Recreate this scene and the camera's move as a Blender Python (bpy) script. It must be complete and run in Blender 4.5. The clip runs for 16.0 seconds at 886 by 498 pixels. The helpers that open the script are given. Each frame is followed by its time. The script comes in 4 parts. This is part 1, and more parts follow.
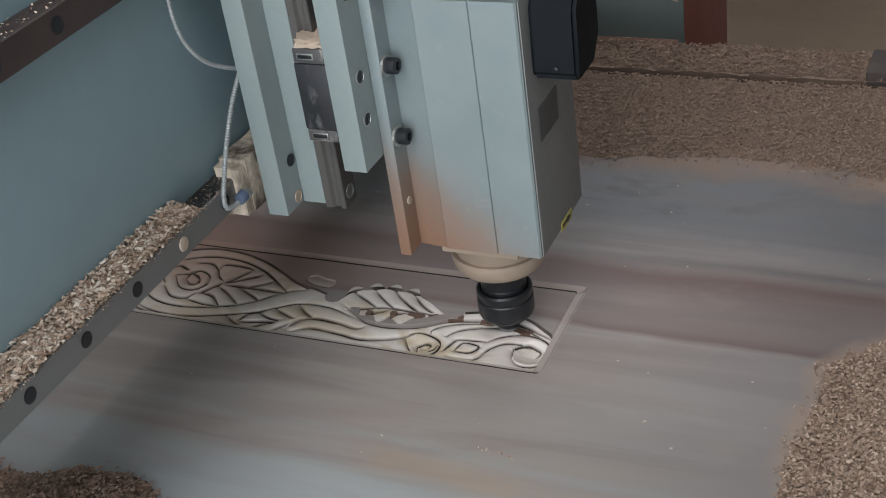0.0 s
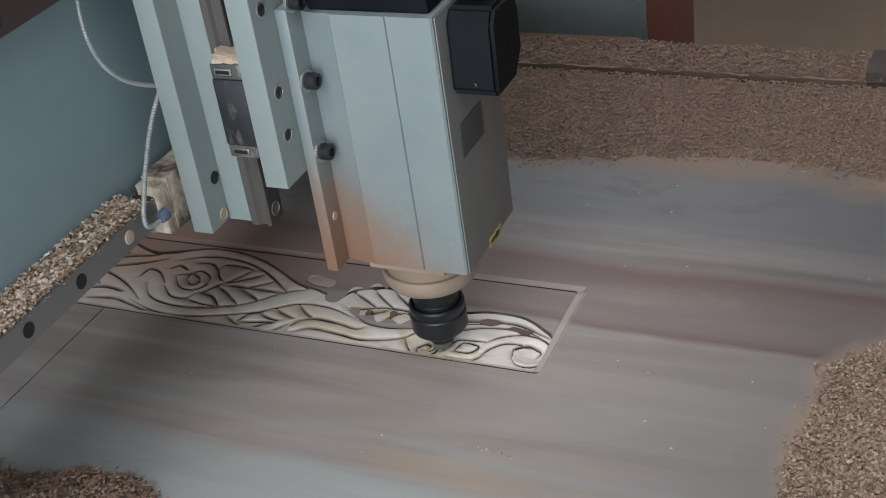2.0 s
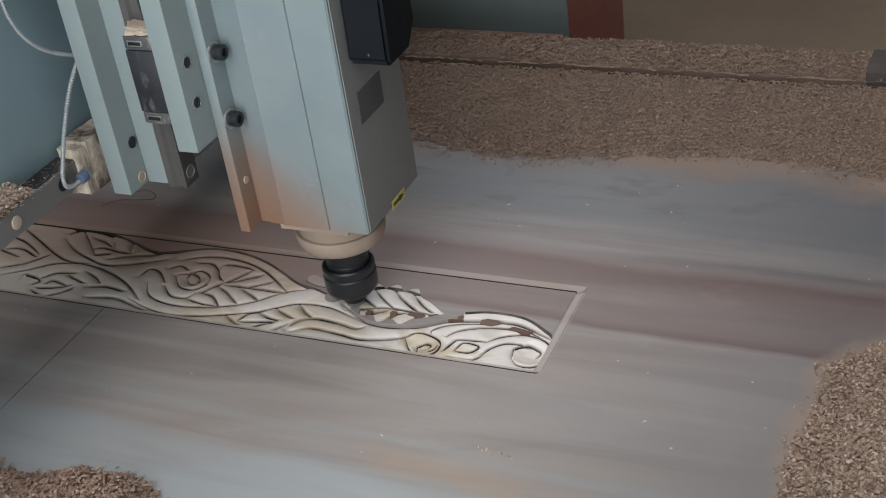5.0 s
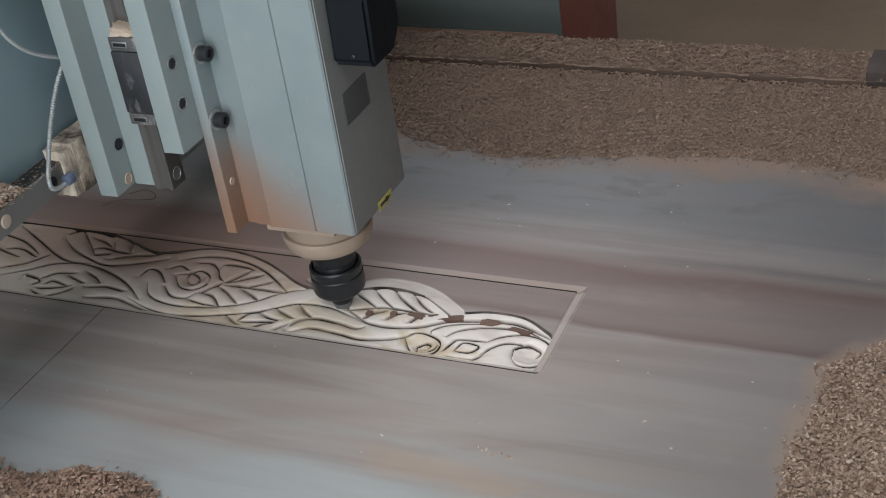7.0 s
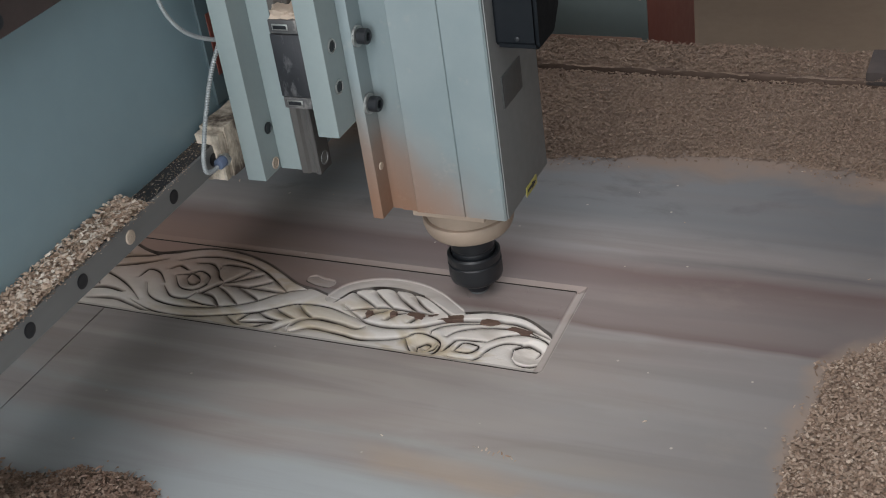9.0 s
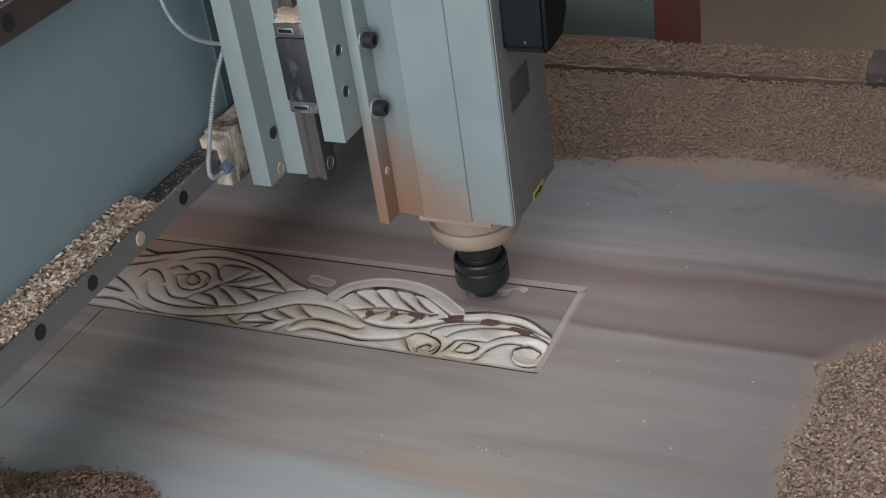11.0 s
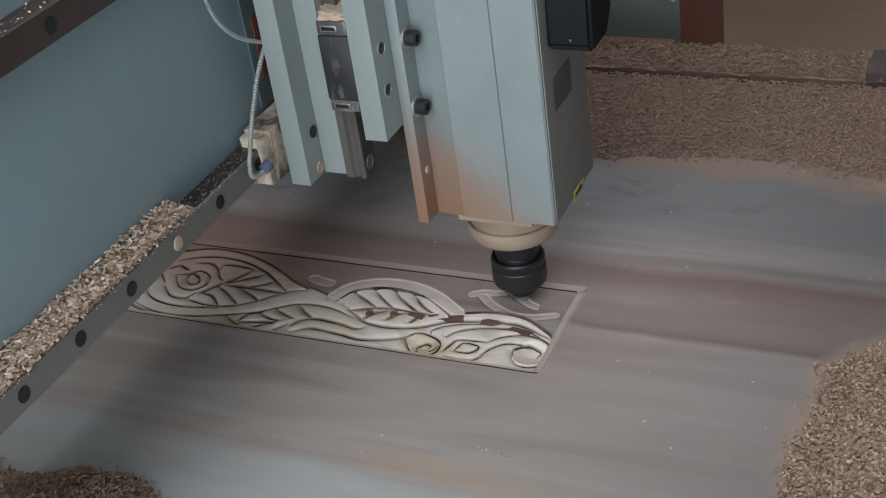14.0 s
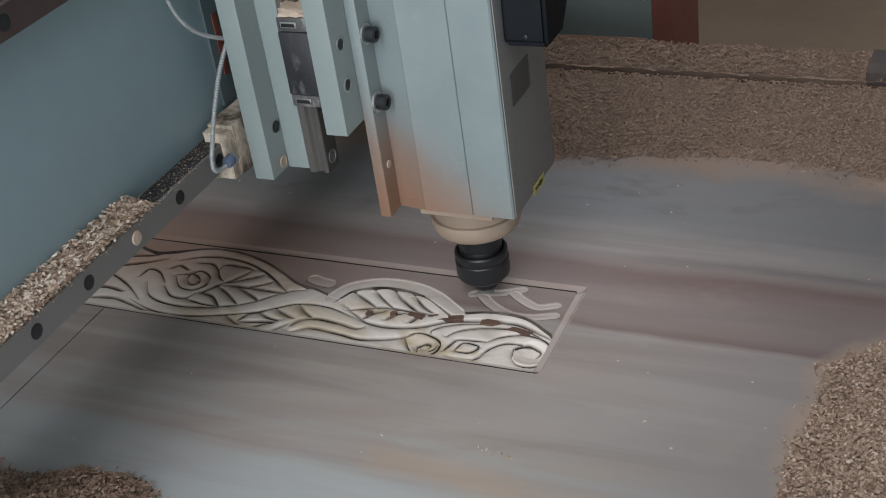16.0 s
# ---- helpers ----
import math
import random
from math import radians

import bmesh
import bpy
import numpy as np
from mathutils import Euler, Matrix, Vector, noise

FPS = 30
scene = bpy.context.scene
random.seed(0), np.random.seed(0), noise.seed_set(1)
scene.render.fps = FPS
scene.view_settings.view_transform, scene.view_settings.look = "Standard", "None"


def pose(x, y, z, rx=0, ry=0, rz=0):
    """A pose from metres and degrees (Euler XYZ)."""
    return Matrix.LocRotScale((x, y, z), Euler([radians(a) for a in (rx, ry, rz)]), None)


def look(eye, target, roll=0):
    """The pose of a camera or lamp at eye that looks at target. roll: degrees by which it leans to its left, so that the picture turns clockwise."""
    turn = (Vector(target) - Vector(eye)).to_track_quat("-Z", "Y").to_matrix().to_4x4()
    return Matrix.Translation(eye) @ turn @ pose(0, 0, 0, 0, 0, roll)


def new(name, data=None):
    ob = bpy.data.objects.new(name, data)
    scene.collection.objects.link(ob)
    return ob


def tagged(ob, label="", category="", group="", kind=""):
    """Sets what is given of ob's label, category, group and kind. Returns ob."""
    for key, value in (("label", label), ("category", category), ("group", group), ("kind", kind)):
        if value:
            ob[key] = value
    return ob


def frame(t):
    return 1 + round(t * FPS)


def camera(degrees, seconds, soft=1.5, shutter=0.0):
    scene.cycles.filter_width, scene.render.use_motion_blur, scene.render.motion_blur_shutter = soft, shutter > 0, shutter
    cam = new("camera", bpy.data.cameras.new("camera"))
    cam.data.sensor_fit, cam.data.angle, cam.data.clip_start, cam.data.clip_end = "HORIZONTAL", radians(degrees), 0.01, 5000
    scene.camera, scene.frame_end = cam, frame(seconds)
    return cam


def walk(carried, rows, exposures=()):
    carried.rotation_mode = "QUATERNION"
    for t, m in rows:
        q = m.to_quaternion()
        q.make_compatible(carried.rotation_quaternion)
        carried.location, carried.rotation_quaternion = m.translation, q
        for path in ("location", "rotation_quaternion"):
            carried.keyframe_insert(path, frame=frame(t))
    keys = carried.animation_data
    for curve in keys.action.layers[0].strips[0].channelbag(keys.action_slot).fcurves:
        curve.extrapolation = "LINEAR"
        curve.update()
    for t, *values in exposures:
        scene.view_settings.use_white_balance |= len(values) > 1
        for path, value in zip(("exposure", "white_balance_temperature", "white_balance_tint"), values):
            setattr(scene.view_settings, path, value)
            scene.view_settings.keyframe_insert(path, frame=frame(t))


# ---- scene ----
# A woodworking router carving a floral panel into a board. x runs along the board, y away from the eye, z up from the board's top.
EYE, AIM, ROLL = (0.34505, -0.80204, 0.67742), (-0.04802, -0.04887, 0.14995), -8.677

cam = camera(37.27, 16.0, soft=1.0)
EXPOSURE = 0.03
walk(cam, [(0.0, look(EYE, AIM, ROLL)), (16.0, look(EYE, AIM, ROLL))],
     exposures=[(t, EXPOSURE + e, 6350, 10) for t, e in ((0.0, 0.0), (4.0, 0.0), (6.5, -0.05), (9.0, -0.04), (11.5, -0.12), (12.0, -0.18), (12.5, -0.08), (13.0, -0.03), (16.0, -0.02))])

# ---- light: overcast daylight, with added fill lamps in unseen openings ----
world = bpy.data.worlds.new("overcast_sky")
scene.world = world
world.use_nodes = True
wn = world.node_tree
sky = wn.nodes.new("ShaderNodeTexSky")
sky.sky_type, sky.sun_disc = "NISHITA", False
sky.sun_elevation, sky.sun_rotation = radians(59), radians(200)
sky.air_density, sky.dust_density = 1.0, 4.0
wn.links.new(sky.outputs["Color"], wn.nodes["Background"].inputs["Color"])
wn.nodes["Background"].inputs["Strength"].default_value = 0.12
sun_data = bpy.data.lights.new("sun", "SUN")
sun_data.energy, sun_data.angle, sun_data.color = 0.4, radians(30), (1.0, 0.97, 0.93)
sun = new("sun", sun_data)
sun.matrix_world = look((-0.7, -1.9, 3.4), (0, 0, 0))
# two unseen roof openings, added with fill lamps before and behind the machine: x from, to, y from, to
ROOF, ROOF_OPENINGS = 1.85, ((-0.5, 0.9, -1.85, -0.75), (-0.9, 0.6, 0.35, 1.85))
for (x0, x1, y0, y1), energy in zip(ROOF_OPENINGS, (15, 17)):
    roof_fill = bpy.data.lights.new("roof_fill_lamp", "AREA")
    roof_fill.shape, roof_fill.size, roof_fill.size_y = "RECTANGLE", x1 - x0 - 0.1, y1 - y0 - 0.1
    roof_fill.energy, roof_fill.color = energy, (0.98, 0.98, 0.98)
    new("roof_fill_lamp", roof_fill).matrix_world = look(((x0 + x1) / 2, (y0 + y1) / 2, ROOF + 0.03), ((x0 + x1) / 2, (y0 + y1) / 2 + 0.0001, 0))

# an unseen opening behind the viewer, added for a fill lamp: x from, to, z from, to
FRONT_OPENING = (-0.75, 0.85, -0.80, 1.75)
front_fill = bpy.data.lights.new("front_fill_lamp", "AREA")
front_fill.shape, front_fill.size, front_fill.size_y = "RECTANGLE", 1.5, 2.45
front_fill.energy, front_fill.color = 42, (0.93, 0.98, 1.0)
new("front_fill_lamp", front_fill).matrix_world = look((0.05, -1.93, 0.475), (0.05, 0, 0.4751))


# ---- materials ----
def shader(name):
    m = bpy.data.materials.new(name)
    m.use_nodes = True
    return m, m.node_tree, m.node_tree.nodes["Principled BSDF"]


def add(nt, kind, **sets):
    n = nt.nodes.new("ShaderNode" + kind)
    for key, value in sets.items():
        n.inputs[key.replace("_", " ")].default_value = value
    return n


def ramp(nt, source, stops):
    n = nt.nodes.new("ShaderNodeValToRGB")
    el = n.color_ramp.elements
    while len(el) < len(stops):
        el.new(0.5)
    for e, (p, c) in zip(el, stops):
        e.position, e.color = p, (*c, 1) if len(c) == 3 else (c[0], c[0], c[0], 1)
    nt.links.new(source, n.inputs["Fac"])
    return n.outputs["Color"]


def mix(nt, fac, a, b, blend="MIX"):
    n = nt.nodes.new("ShaderNodeMix")
    n.data_type, n.blend_type = "RGBA", blend
    for sock, v in ((n.inputs["Factor"], fac), (n.inputs["A"], a), (n.inputs["B"], b)):
        if hasattr(v, "is_output"):
            nt.links.new(v, sock)
        else:
            sock.default_value = v if not isinstance(v, tuple) else (*v, 1)
    return n.outputs["Result"]


def calc(nt, op, a, b=0.0, clamp=False):
    n = nt.nodes.new("ShaderNodeMath")
    n.operation, n.use_clamp = op, clamp
    for sock, v in zip(n.inputs, (a, b)):
        if hasattr(v, "is_output"):
            nt.links.new(v, sock)
        else:
            sock.default_value = v
    return n.outputs[0]


def coords(nt, scale=(1, 1, 1), turn=0.0, at=(0, 0, 0)):
    tc = nt.nodes.new("ShaderNodeTexCoord")
    mp = nt.nodes.new("ShaderNodeMapping")
    mp.inputs["Scale"].default_value = scale
    mp.inputs["Rotation"].default_value = (0, 0, turn)
    mp.inputs["Location"].default_value = at
    nt.links.new(tc.outputs["Object"], mp.inputs["Vector"])
    return mp.outputs["Vector"]


def grain(nt, vec, scale, detail=4.0, rough=0.55, distort=0.0):
    n = add(nt, "TexNoise", Scale=scale, Detail=detail, Roughness=rough, Distortion=distort)
    nt.links.new(vec, n.inputs["Vector"])
    return n.outputs["Fac"]


def bump(nt, bsdf, height, strength, distance):
    n = add(nt, "Bump", Strength=strength, Distance=distance)
    nt.links.new(height, n.inputs["Height"])
    nt.links.new(n.outputs["Normal"], bsdf.inputs["Normal"])


def plain(name, a, b, rough=0.5, metal=0.0, scale=40.0, relief=0.15, stretch=(1, 1, 1), dust=0.0, dust_colour=(0.52, 0.38, 0.28)):
    """Paint, metal or plastic: two tones mottled at two scales, fine relief, and patches of settled wood dust."""
    m, nt, bsdf = shader(name)
    v = coords(nt, stretch)
    big, fine = grain(nt, v, scale * 0.25), grain(nt, v, scale * 4, 6)
    col = mix(nt, ramp(nt, big, [(0.3, (0,)), (0.7, (1,))]), a, b)
    col = mix(nt, calc(nt, "MULTIPLY", fine, 0.25), col, tuple(c * 0.6 for c in a))
    r = calc(nt, "ADD", calc(nt, "MULTIPLY", fine, 0.2), rough - 0.1)
    if dust:
        patch = ramp(nt, grain(nt, coords(nt, (1, 1, 0.5)), scale * 0.8, 5, 0.65), [(0.62 - 0.4 * dust, (0,)), (0.8 - 0.3 * dust, (1,))])
        col = mix(nt, patch, col, dust_colour)
        r = calc(nt, "MAXIMUM", r, calc(nt, "MULTIPLY", patch, 0.9))
        bsdf.inputs["Metallic"].default_value = 0
    nt.links.new(col, bsdf.inputs["Base Color"])
    nt.links.new(r, bsdf.inputs["Roughness"])
    bsdf.inputs["Metallic"].default_value = metal
    bump(nt, bsdf, fine, relief, 0.0008)
    return m


def wood_material(name):
    """Dusty hardwood with its grain along x: grey-brown, a reddish heart streak, paler where it is freshly cut."""
    m, nt, bsdf = shader(name)
    slow = grain(nt, coords(nt, (1.5, 8, 8), radians(-4)), 1.0, 3, 0.5, 0.8)
    patch = grain(nt, coords(nt, (2.6, 7, 7), 0, (3, 1, 0)), 1.0, 5, 0.55, 0.6)
    fibre = grain(nt, coords(nt, (2.5, 38, 38), radians(-4)), 1.0, 5, 0.6, 0.5)
    fine = grain(nt, coords(nt, (30, 400, 400)), 1.0, 4)
    band = grain(nt, coords(nt, (1.2, 17, 17), radians(-5), (6, 3, 0)), 1.0, 4, 0.6, 0.7)
    smear = grain(nt, coords(nt, (9, 16, 16), 0, (2, 5, 0)), 1.0, 6, 0.65, 0.4)
    col = ramp(nt, slow, [(0.30, (0.215, 0.176, 0.162)), (0.42, (0.328, 0.276, 0.252)), (0.50, (0.362, 0.328, 0.304)), (0.57, (0.310, 0.276, 0.258)), (0.63, (0.352, 0.320, 0.293)), (0.70, (0.400, 0.345, 0.290))])
    # grey weathered streaks
    col = mix(nt, ramp(nt, patch, [(0.44, (0,)), (0.60, (0.8,))]), col, (0.335, 0.312, 0.300))
    col = mix(nt, ramp(nt, band, [(0.40, (0.45,)), (0.54, (0,)), (1.0, (0,))]), col, (0.225, 0.190, 0.178))
    col = mix(nt, ramp(nt, smear, [(0.55, (0,)), (0.72, (0.35,))]), col, (0.40, 0.385, 0.365))
    # heart streak across the middle of the board, a blue-grey stained band behind it
    sep = nt.nodes.new("ShaderNodeSeparateXYZ")
    nt.links.new(coords(nt), sep.inputs[0])
    drift = calc(nt, "MULTIPLY", calc(nt, "SUBTRACT", grain(nt, coords(nt, (3.0, 9, 9)), 1.0, 4), 0.5), 0.045)
    yy = calc(nt, "ADD", calc(nt, "ADD", sep.outputs["Y"], drift), calc(nt, "MULTIPLY", sep.outputs["X"], 0.02))
    streak = ramp(nt, calc(nt, "ADD", yy, 0.5, True),
                  [(0.0, (0,)), (0.572, (0,)), (0.577, (0.95,)), (0.590, (0.6,)), (0.620, (0.5,)), (0.652, (0.8,)), (0.668, (1.0,)), (0.679, (0.5,)), (0.70, (0.15,)), (0.74, (0,))])
    stained = ramp(nt, calc(nt, "ADD", yy, 0.5, True), [(0.0, (0,)), (0.70, (0,)), (0.76, (0.85,)), (1.0, (0.85,))])
    # dark mineral lines behind the streak, a pale blue-grey area and a tan strip near the front edge
    line = ramp(nt, calc(nt, "ADD", calc(nt, "ADD", yy, calc(nt, "MULTIPLY", calc(nt, "SUBTRACT", fibre, 0.5), 0.02)), 0.5, True), [(0.0, (0,)), (0.684, (0,)), (0.691, (0.75,)), (0.699, (0,)), (0.735, (0,)), (0.742, (0.3,)), (0.752, (0,)), (1.0, (0,))])
    front = calc(nt, "ADD", yy, 0.5, True)
    pale = calc(nt, "MULTIPLY", ramp(nt, front, [(0.0, (0.85,)), (0.336, (0.8,)), (0.350, (0.35,)), (0.356, (0,)), (0.380, (0,)), (0.388, (0.4,)), (0.396, (0,)), (1.0, (0,))]), ramp(nt, patch, [(0.30, (0.55,)), (0.55, (1,))]))
    tan = calc(nt, "MULTIPLY", ramp(nt, front, [(0.0, (0,)), (0.340, (0,)), (0.356, (0.7,)), (0.372, (0.5,)), (0.382, (0,)), (1.0, (0,))]), calc(nt, "MULTIPLY", ramp(nt, smear, [(0.40, (0,)), (0.55, (1,))]), ramp(nt, calc(nt, "ADD", sep.outputs["X"], 0.5), [(0.36, (0,)), (0.42, (1,))])))
    col = mix(nt, pale, col, (0.375, 0.405, 0.410))
    col = mix(nt, tan, col, (0.400, 0.315, 0.245))
    # both deepen towards the board's end; falling light there is painted into all tones
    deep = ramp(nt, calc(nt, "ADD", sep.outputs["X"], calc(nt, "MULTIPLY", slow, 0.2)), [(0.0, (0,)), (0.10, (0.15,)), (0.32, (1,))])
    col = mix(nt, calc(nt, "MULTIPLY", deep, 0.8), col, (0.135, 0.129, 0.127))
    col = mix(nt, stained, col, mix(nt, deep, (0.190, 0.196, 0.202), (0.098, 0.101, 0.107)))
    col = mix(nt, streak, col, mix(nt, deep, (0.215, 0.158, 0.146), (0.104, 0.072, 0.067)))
    col = mix(nt, calc(nt, "MULTIPLY", ramp(nt, fibre, [(0.48, (0,)), (0.70, (1,))]), 0.20), col, (0.17, 0.14, 0.125))
    col = mix(nt, calc(nt, "MULTIPLY", line, deep), col, (0.085, 0.080, 0.082))
    cloud = calc(nt, "MULTIPLY", ramp(nt, smear, [(0.32, (0.7,)), (0.46, (0,)), (1.0, (0,))]), stained)
    col = mix(nt, cloud, col, (0.115, 0.108, 0.108))
    cut = nt.nodes.new("ShaderNodeAttribute")
    cut.attribute_name = "cut"
    tone = ramp(nt, grain(nt, coords(nt, (7, 16, 16)), 1.0, 4, 0.6, 0.5), [(0.30, (0.50, 0.445, 0.38)), (0.44, (0.72, 0.665, 0.615)), (0.55, (0.77, 0.725, 0.68)), (0.63, (0.57, 0.475, 0.33)), (0.70, (0.65, 0.61, 0.565))])
    tone = mix(nt, calc(nt, "MULTIPLY", fibre, 0.22), tone, (0.42, 0.35, 0.30))
    # the cut tone turns browner towards the far end of the carving
    browner = calc(nt, "ADD", calc(nt, "MULTIPLY", sep.outputs["X"], -0.9), grain(nt, coords(nt, (5, 9, 9), 0, (5, 4, 0)), 1.0, 4))
    tone = mix(nt, ramp(nt, calc(nt, "MULTIPLY", browner, 0.8), [(0.50, (0,)), (0.75, (0.45,)), (0.95, (0.75,))]), tone, (0.52, 0.435, 0.355))
    col = mix(nt, cut.outputs["Fac"], col, tone)
    edge = nt.nodes.new("ShaderNodeAttribute")
    edge.attribute_name = "bevel"
    col = mix(nt, calc(nt, "MULTIPLY", edge.outputs["Fac"], calc(nt, "ADD", calc(nt, "MULTIPLY", patch, 0.6), 0.45), True), col, (0.42, 0.335, 0.295))
    # a film of dust along the drift at the back
    film = ramp(nt, calc(nt, "ADD", sep.outputs["Y"], calc(nt, "MULTIPLY", calc(nt, "SUBTRACT", grain(nt, coords(nt, (6, 9, 9), 0, (1, 7, 0)), 1.0, 6, 0.6), 0.5), 0.20)),
                [(0.0, (0,)), (0.325, (0,)), (0.352, (0.4,)), (0.378, (0.85,)), (1.0, (0.95,))])
    col = mix(nt, film, col, (0.235, 0.168, 0.128))
    # and along the drift at the end
    slant = calc(nt, "SUBTRACT", sep.outputs["X"], calc(nt, "MULTIPLY", calc(nt, "MAXIMUM", calc(nt, "SUBTRACT", sep.outputs["Y"], 0.06), 0.0), 0.95))
    film = ramp(nt, calc(nt, "ADD", slant, calc(nt, "MULTIPLY", calc(nt, "SUBTRACT", grain(nt, coords(nt, (14, 14, 14), 0, (4, 3, 0)), 1.0, 6, 0.6), 0.5), 0.05)),
                [(0.0, (0,)), (0.198, (0,)), (0.215, (0.85,)), (1.0, (0.95,))])
    col = mix(nt, film, col, (0.25, 0.19, 0.15))
    # rust-coloured dust rubbed in round the upper border, with the gantry's shade painted in
    ex = calc(nt, "DIVIDE", calc(nt, "ADD", sep.outputs["X"], 0.47), 0.24)
    ey = calc(nt, "DIVIDE", calc(nt, "SUBTRACT", sep.outputs["Y"], 0.110), 0.070)
    er = calc(nt, "ADD", calc(nt, "MULTIPLY", ex, ex), calc(nt, "MULTIPLY", ey, ey))
    er = calc(nt, "ADD", er, calc(nt, "MULTIPLY", grain(nt, coords(nt, (7, 14, 14), 0, (2, 9, 0)), 1.0, 5, 0.6), 1.6))
    col = mix(nt, ramp(nt, calc(nt, "MULTIPLY", er, 0.4), [(0.20, (0.85,)), (0.45, (0.6,)), (0.85, (0,))]), col, (0.30, 0.180, 0.132))
    # loose dust and a few dark and pale specks
    dust = ramp(nt, grain(nt, coords(nt, (5, 9, 9), 0, (8, 2, 0)), 1.0, 8, 0.7), [(0.60, (0,)), (0.78, (0.22,))])
    col = mix(nt, dust, col, (0.36, 0.305, 0.25))
    speck = add(nt, "TexVoronoi", Scale=34.0)
    nt.links.new(coords(nt), speck.inputs["Vector"])
    col = mix(nt, ramp(nt, speck.outputs["Distance"], [(0.0, (0.8,)), (0.035, (0.6,)), (0.05, (0,))]), col, (0.50, 0.44, 0.37))
    # near-black lines along the carved cuts, rims and border
    dark_attr = nt.nodes.new("ShaderNodeAttribute")
    dark_attr.attribute_name = "dark_line"
    darkened = calc(nt, "MULTIPLY", dark_attr.outputs["Fac"], calc(nt, "ADD", calc(nt, "MULTIPLY", grain(nt, coords(nt), 45, 4), 1.2), 0.35), True)
    col = mix(nt, darkened, col, (0.024, 0.017, 0.012))
    nt.links.new(col, bsdf.inputs["Base Color"])
    nt.links.new(calc(nt, "ADD", calc(nt, "MULTIPLY", slow, 0.2), 0.66), bsdf.inputs["Roughness"])
    bsdf.inputs["Specular IOR Level"].default_value = 0.3
    bump(nt, bsdf, calc(nt, "ADD", fibre, calc(nt, "MULTIPLY", fine, 0.5)), 0.10, 0.0006)
    return m


def chip_material(name, stops, damp=0.62):
    m, nt, bsdf = shader(name)
    geo = nt.nodes.new("ShaderNodeNewGeometry")
    col = ramp(nt, geo.outputs["Random Per Island"], stops)
    col = mix(nt, calc(nt, "MULTIPLY", grain(nt, coords(nt), 900, 3), 0.4), col, (0.22, 0.15, 0.105))
    # damp and dry clumps
    col = mix(nt, ramp(nt, grain(nt, coords(nt), 26, 5, 0.65), [(0.36, (damp,)), (0.52, (0.0,)), (1.0, (0.0,))]), col, (0.165, 0.108, 0.078))
    nt.links.new(col, bsdf.inputs["Base Color"])
    bsdf.inputs["Roughness"].default_value = 0.85
    return m


def heap_material(name):
    m, nt, bsdf = shader(name)
    v = coords(nt)
    g = grain(nt, v, 260, 5, 0.7)
    col = ramp(nt, g, [(0.3, (0.13, 0.090, 0.066)), (0.5, (0.215, 0.155, 0.117)), (0.7, (0.285, 0.213, 0.165))])
    col = mix(nt, ramp(nt, grain(nt, v, 14, 3), [(0.35, (0,)), (0.7, (0.6,))]), col, (0.25, 0.17, 0.12))
    nt.links.new(col, bsdf.inputs["Base Color"])
    bsdf.inputs["Roughness"].default_value = 0.95
    bump(nt, bsdf, g, 0.8, 0.003)
    return m


def cast_paint(name):
    """Pale blue-grey paint of the head, stained with brown wood dust towards its lower, inner corner."""
    m, nt, bsdf = shader(name)
    v = coords(nt)
    fine = grain(nt, v, 300, 5)
    col = mix(nt, ramp(nt, grain(nt, v, 18, 4), [(0.35, (0,)), (0.7, (1,))]), (0.205, 0.250, 0.258), (0.235, 0.278, 0.283))
    sep = nt.nodes.new("ShaderNodeSeparateXYZ")
    nt.links.new(v, sep.inputs[0])
    wob = calc(nt, "MULTIPLY", calc(nt, "SUBTRACT", grain(nt, coords(nt, (1, 1, 0.6)), 30, 4), 0.5), 0.045)
    low = calc(nt, "ADD", calc(nt, "ADD", calc(nt, "MULTIPLY", sep.outputs["Z"], 1.0), calc(nt, "MULTIPLY", sep.outputs["X"], 0.95)), wob)
    stain = ramp(nt, calc(nt, "ADD", low, 0.4), [(0.0, (1,)), (0.440, (0.95,)), (0.485, (0.65,)), (0.515, (0.18,)), (0.55, (0,)), (1.0, (0,))])
    col = mix(nt, stain, col, (0.27, 0.150, 0.095))
    col = mix(nt, calc(nt, "MULTIPLY", ramp(nt, grain(nt, v, 60, 6, 0.7), [(0.6, (0,)), (0.8, (1,))]), 0.25), col, (0.5, 0.42, 0.35))
    nt.links.new(col, bsdf.inputs["Base Color"])
    nt.links.new(calc(nt, "ADD", calc(nt, "MULTIPLY", fine, 0.2), 0.32), bsdf.inputs["Roughness"])
    bump(nt, bsdf, fine, 0.06, 0.0005)
    return m


WOOD = wood_material("dusty_hardwood")
RESIN = plain("dark_heart_wood", (0.085, 0.048, 0.036), (0.21, 0.135, 0.10), 0.6, 0, 160, 0.4, (0.4, 1, 1))
PAINT = cast_paint("pale_machine_paint")
PLATE = plain("anodised_plate", (0.260, 0.310, 0.308), (0.292, 0.340, 0.336), 0.42, 0, 30, 0.08)
BEAM = plain("teal_grey_paint", (0.225, 0.315, 0.345), (0.245, 0.335, 0.365), 0.38, 0, 10, 0.06)
LEG = plain("pale_teal_paint", (0.125, 0.155, 0.150), (0.150, 0.176, 0.168), 0.6, 0, 14, 0.1)
DARK_TEAL = plain("dark_teal_paint", (0.085, 0.120, 0.130), (0.105, 0.140, 0.150), 0.5, 0, 20, 0.1)
RAIL_BROWN = plain("rusty_dark_rail", (0.050, 0.036, 0.034), (0.095, 0.068, 0.062), 0.5, 0.2, 40, 0.2)
